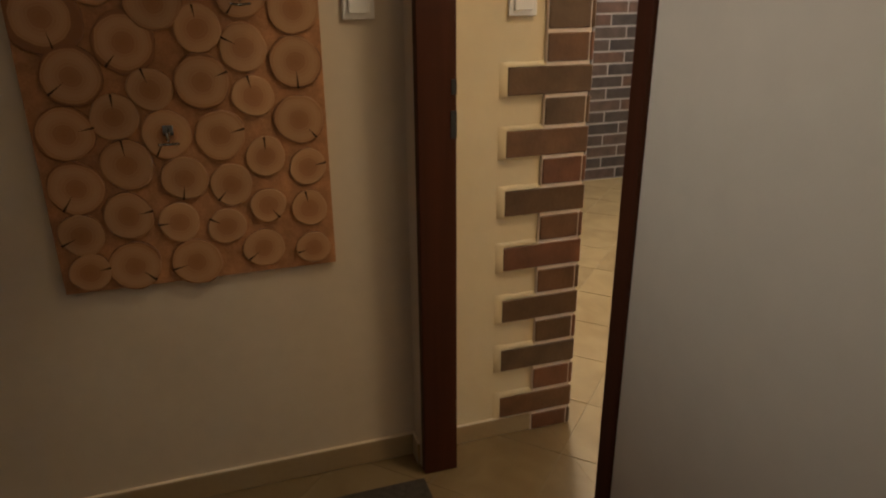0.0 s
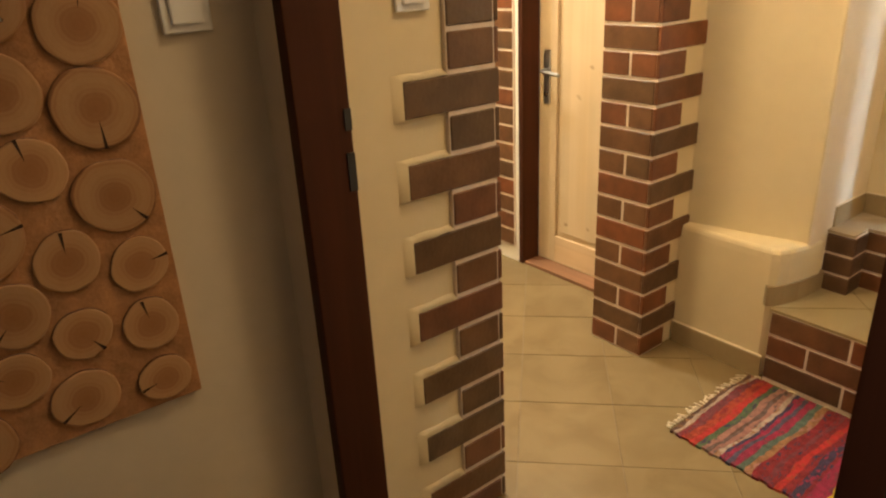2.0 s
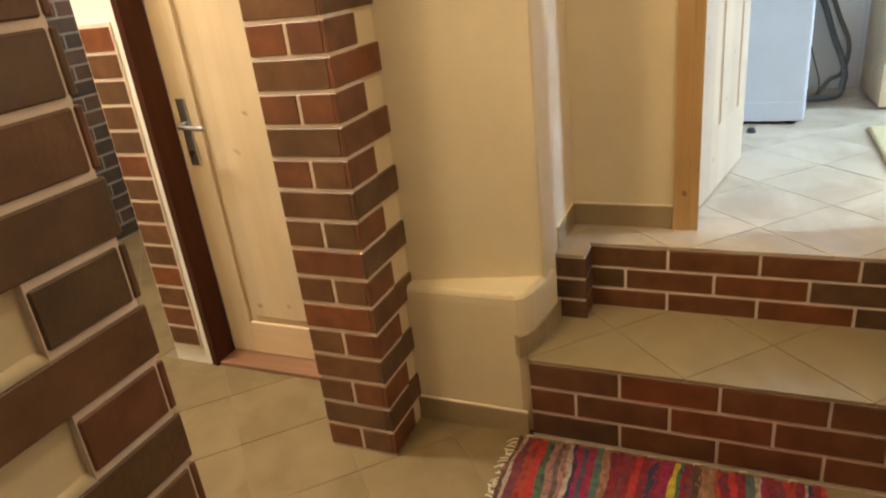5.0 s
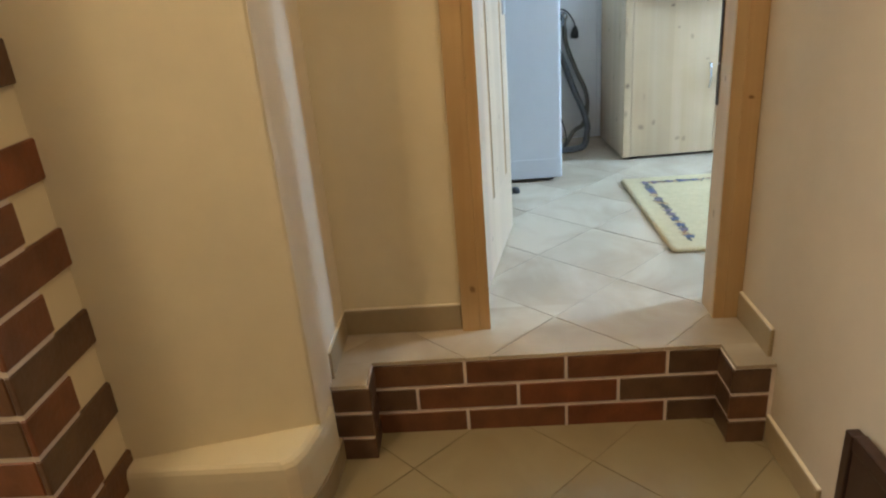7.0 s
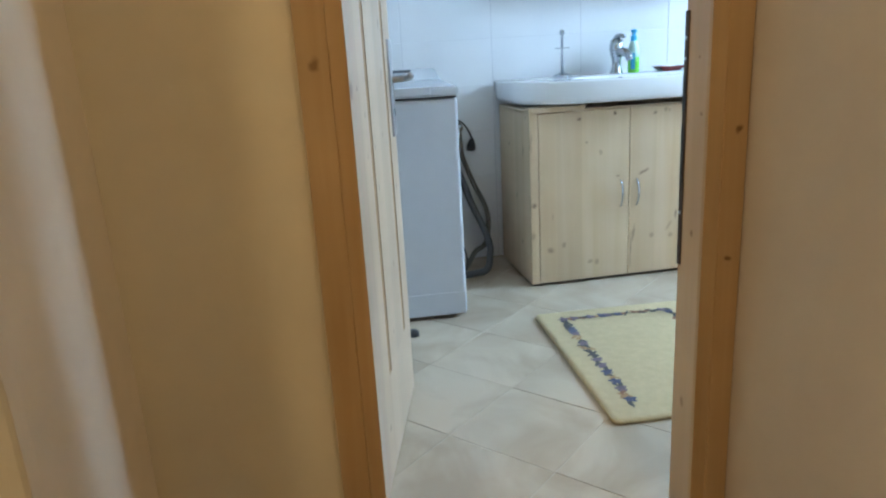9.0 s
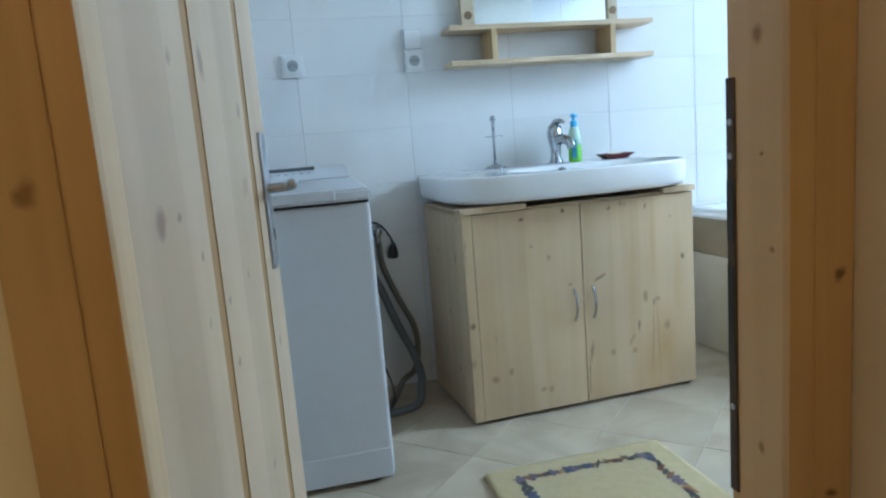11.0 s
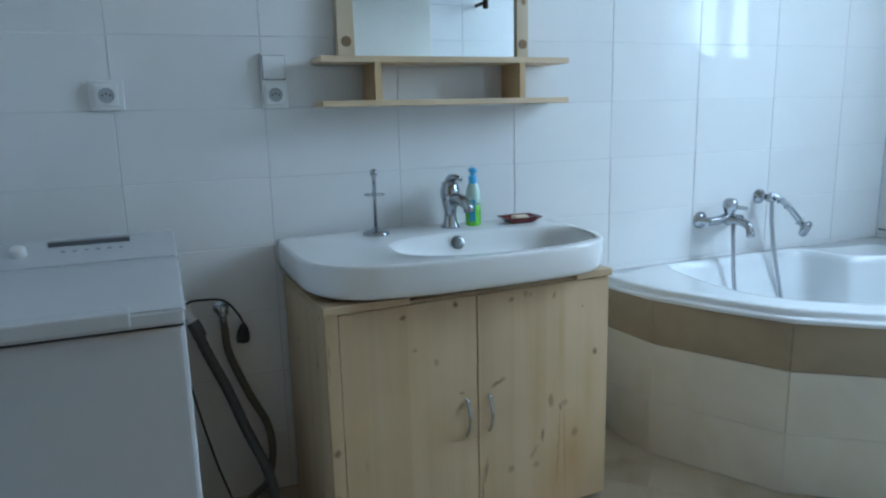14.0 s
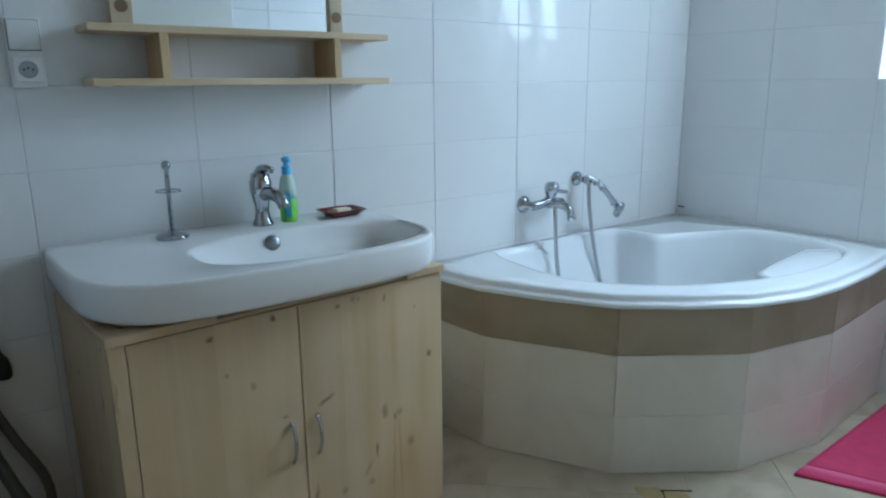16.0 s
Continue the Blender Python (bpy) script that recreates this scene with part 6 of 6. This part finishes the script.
bm = bmesh.new()
tube(bm, [(3.80, -1.00, FZ + 0.0025), (3.86, -0.93, FZ + 0.0025), (3.85, -0.925, FZ + 0.0025), (3.78, -0.85, FZ + 0.0025)], 0.002, 5, 2)
part("line", bm, M_CRACK, decal, "thin dark line")
stop = thing("door_stop", "small black rubber door stop on the floor", "door stop", (3.815, 1.03, FZ))
bm = bmesh.new()
lathe(bm, (3.815, 1.03, FZ + 0.001), (0, 0, 1), [(0.020, 0), (0.018, 0.015), (0.012, 0.022)])
part("rubber_block", bm, M_BLACK, stop, "", True)

clip = part("corner_clip", B(4.672, 4.706, -2.1995, -2.193, 1.130, 1.136, 0.001, 1), M_DSTEEL, None, "tiny dark metal clip on the tiles above the bath", category="clip")

# ---- brick slips ----
M_BRICK_R = brick_mat("bright_red_clinker", [(0.175, 0.054, 0.020), (0.165, 0.055, 0.021)])
M_BRICK_O = brick_mat("olive_clinker", [(0.108, 0.056, 0.029), (0.098, 0.052, 0.028)])
M_BRICK_N = brick_mat("brown_red_clinker", [(0.135, 0.060, 0.026), (0.15, 0.056, 0.023)])
TONES = {"r": M_BRICK_R, "o": M_BRICK_O, "n": M_BRICK_N}
M_PILLAR_TONES = [M_BRICK_O, M_BRICK_O, M_BRICK_N, M_BRICK_O, M_BRICK_O, M_BRICK_N, M_BRICK]
# pillar
GAP = 0.010
for k in range(31):
    z0 = 0.0855 * k + 0.004
    zc, h = z0 + 0.0378, 0.0755
    if k % 2:
        piece("brick", (0.250, 0.013, h), (2.065, 1.9825, zc), M_PILLAR_TONES[k // 2 % 7], wall_pillar)
        piece("brick", (0.013, 0.218, h), (1.9465, 2.0985, zc), M_BRICK, wall_pillar)
    else:
        piece("brick", (0.143, 0.013, h), (2.0115, 1.9825, zc), M_BRICK, wall_pillar)
        piece("brick", (0.013, 0.097, h), (1.9465, 2.038, zc), M_BRICK, wall_pillar)
        piece("brick", (0.013, 0.111, h), (1.9465, 2.152, zc), M_BRICK, wall_pillar)
# edge of the entry wall
def plaster_fillet(z0, z1, k):
    """Plaster drawn up to the free end of a long brick, a little uneven."""
    rnd = random.Random(k)
    outer, inner, back = [], [], []
    n = 7
    for i in range(n):
        f = i / (n - 1)
        outer.append((0.934 - 0.133 * f, 1.7868, z1 + 0.013 + rnd.uniform(-0.002, 0.002)))
        inner.append((0.934 - 0.1135 * f, 1.7715, z1 + 0.001 + rnd.uniform(-0.0012, 0.0012)))
    for i in range(n):
        f = i / (n - 1)
        outer.append((0.801 + 0.133 * f, 1.7868, z0 - 0.008 + rnd.uniform(-0.003, 0.002)))
        inner.append((0.8205 + 0.1135 * f, 1.7715 if i == 0 else 1.776, z0 + 0.001 + rnd.uniform(-0.001, 0.004)))
    back = [(x, 1.7868, z) for x, y, z in inner]
    part("plaster_fillet", loft(bmesh.new(), [outer, inner, back], False, False), M_PLASTER, wall_entry_north, "cream plaster drawn up to a brick", True)


for k in range(31):
    zt = 0.061 + 0.0866 * k
    z0, z1 = max(0.001, zt - 0.076), zt
    if z1 > HC:
        break
    zc, h = (z0 + z1) / 2, z1 - z0
    if k % 2 and k < 14:
        piece("brick", (0.258, 0.016, h), (0.949, 1.779, zc), M_BRICK_J, wall_entry_north)
        plaster_fillet(z0, z1, k)
        piece("brick", (0.012, 0.115, h), (1.072, 1.846, zc), M_BRICK_J, wall_entry_north)
    else:
        piece("brick", (0.126, 0.016, h), (1.000, 1.779, zc), M_BRICK_J, wall_entry_north)
        piece("brick", (0.012, 0.20, h), (1.072, 1.872, zc), M_BRICK_J, wall_entry_north)
part("grout_bed", B(0.935, 1.068, 1.7745, 1.7865, 0, HC), M_GROUT, wall_entry_north, "light grout between the slips")
part("grout_bed", B(2.2265, 2.2355, 2.962, 3.104, 0.08, 1.30), M_GROUT, wall_hall_east, "light grout between the slips")
# strip beside the panelled door
for k in range(14):
    zc = 0.085 + 0.0866 * k + 0.038
    piece("brick", (0.012, 0.136, 0.0755), (2.230, 3.034, zc), M_BRICK, wall_hall_east)
# dark brick wall of the living room
for r in range(18):
    off = 0.13 if r % 2 else 0.0
    for c in range(14):
        x = 1.10 + 0.26 * c + off
        if x + 0.125 > 3.99:
            continue
        piece("brick", (0.249, 0.014, 0.073), (x + 0.125, 4.513, 0.045 + 0.086 * r), M_BRICK_D, wall_living_north)
# risers
ROW = 0.0866


def riser_row(x, ys, z0, z1, tones):
    for a, b, tone in zip(ys, ys[1:], tones):
        piece("brick", (0.012, abs(a - b) - 0.008, z1 - z0), (x, (a + b) / 2, (z0 + z1) / 2), TONES[tone], steps)


for k in range(3):
    z1 = 0.266 - ROW * k
    z0 = z1 - 0.078
    ys = [1.604, 1.342, 1.081, 0.824, 0.566, 0.52] if k != 1 else [1.604, 1.467, 1.206, 0.946, 0.690, 0.52]
    riser_row(2.139, ys, z0, z1, ("nrnnn", "nnrnn", "onnrn")[k])
for k in range(3):
    z1 = 0.487 - 0.0735 * k
    z0 = z1 - 0.0655
    ys = [1.498, 1.254, 0.997, 0.743, 0.606] if k != 1 else [1.498, 1.381, 1.120, 0.864, 0.606]
    riser_row(2.506, ys, z0, z1, ("nnno", "onro", "nnro")[k])
    riser_row(2.406, [1.582, 1.480], z0, z1, "o")
    riser_row(2.406, [0.625, 0.526], z0, z1, "on"[k == 1])
    piece("brick", (0.086, 0.012, z1 - z0), (2.457, 1.491, (z0 + z1) / 2), M_BRICK_O, steps)
    piece("brick", (0.086, 0.012, z1 - z0), (2.457, 0.613, (z0 + z1) / 2), M_BRICK_O, steps)

# ---- wall tiles ----
JY = [1.352, 0.935, 0.525, 0.107, -0.314, -0.717, -1.115, -1.510, -1.905, -2.202]
JZ = [0.497, 0.697, 0.904] + [0.904 + 0.2065 * k for k in range(1, 11)] + [3.199]
for j in range(len(JZ) - 1):
    for a, b in zip(JY, JY[1:]):
        piece("wall_tile", (0.011, a - b - 0.0024, JZ[j + 1] - JZ[j] - 0.0010), (4.7255, (a + b) / 2, (JZ[j] + JZ[j + 1]) / 2), M_WTILE, wall_bath_east, 0, 0.0012)
JX = [4.718, 4.31, 3.90, 3.49, 3.08, 2.762]
for j in range(len(JZ) - 1):
    for a, b in zip(JX, JX[1:]):
        zc, h = (JZ[j] + JZ[j + 1]) / 2, JZ[j + 1] - JZ[j] - 0.0010
        piece("wall_tile", (a - b - 0.0024, 0.011, h), ((a + b) / 2, 1.3555, zc), M_WTILE, wall_bath_north, 0, 0.0012)
for j in range(len(JZ) - 1):
    for a, b in zip([4.718, 4.31, 3.889], [4.31, 3.889, 3.889]):
        if a - b > 0.01:
            piece("wall_tile", (a - b - 0.0024, 0.011, JZ[j + 1] - JZ[j] - 0.0010), ((a + b) / 2, -2.2055, (JZ[j] + JZ[j + 1]) / 2), M_WTILE, wall_bath_south, 0, 0.0012)
    piece("wall_tile", (0.474, 0.011, JZ[j + 1] - JZ[j] - 0.0010), (3.003, -2.2055, (JZ[j] + JZ[j + 1]) / 2), M_WTILE, wall_bath_south, 0, 0.0012)
    if JZ[j + 1] < 1.74:
        for a, b in ((3.888, 3.57), (3.57, 3.242)):
            piece("wall_tile", (a - b - 0.0024, 0.011, JZ[j + 1] - JZ[j] - 0.0010), ((a + b) / 2, -2.2055, (JZ[j] + JZ[j + 1]) / 2), M_WTILE, wall_bath_south, 0, 0.0012)
JW = [-2.202, -1.79, -1.38, -0.97, -0.56, -0.15, 0.26, 0.538]
for j in range(len(JZ) - 1):
    if JZ[j + 1] > 2.63:
        break
    for a, b in zip(JW, JW[1:]):
        piece("wall_tile", (0.011, b - a - 0.003, JZ[j + 1] - JZ[j] - 0.0010), (2.7655, (a + b) / 2, (JZ[j] + JZ[j + 1]) / 2), M_WTILE, wall_bath_west, 0, 0.0012)

rnd = random.Random(12)
for ob in wall_bath_east.children:
    if ob.name.startswith("wall_tile"):
        ob.rotation_euler = (0, radians(rnd.uniform(-0.22, 0.22)), radians(rnd.uniform(-0.18, 0.18)))

part("tile_grout", B(2.7605, 2.7686, -2.2, 0.5385, 0.49, 2.62), M_WGROUT, wall_bath_west, "pale joint between the tiles")

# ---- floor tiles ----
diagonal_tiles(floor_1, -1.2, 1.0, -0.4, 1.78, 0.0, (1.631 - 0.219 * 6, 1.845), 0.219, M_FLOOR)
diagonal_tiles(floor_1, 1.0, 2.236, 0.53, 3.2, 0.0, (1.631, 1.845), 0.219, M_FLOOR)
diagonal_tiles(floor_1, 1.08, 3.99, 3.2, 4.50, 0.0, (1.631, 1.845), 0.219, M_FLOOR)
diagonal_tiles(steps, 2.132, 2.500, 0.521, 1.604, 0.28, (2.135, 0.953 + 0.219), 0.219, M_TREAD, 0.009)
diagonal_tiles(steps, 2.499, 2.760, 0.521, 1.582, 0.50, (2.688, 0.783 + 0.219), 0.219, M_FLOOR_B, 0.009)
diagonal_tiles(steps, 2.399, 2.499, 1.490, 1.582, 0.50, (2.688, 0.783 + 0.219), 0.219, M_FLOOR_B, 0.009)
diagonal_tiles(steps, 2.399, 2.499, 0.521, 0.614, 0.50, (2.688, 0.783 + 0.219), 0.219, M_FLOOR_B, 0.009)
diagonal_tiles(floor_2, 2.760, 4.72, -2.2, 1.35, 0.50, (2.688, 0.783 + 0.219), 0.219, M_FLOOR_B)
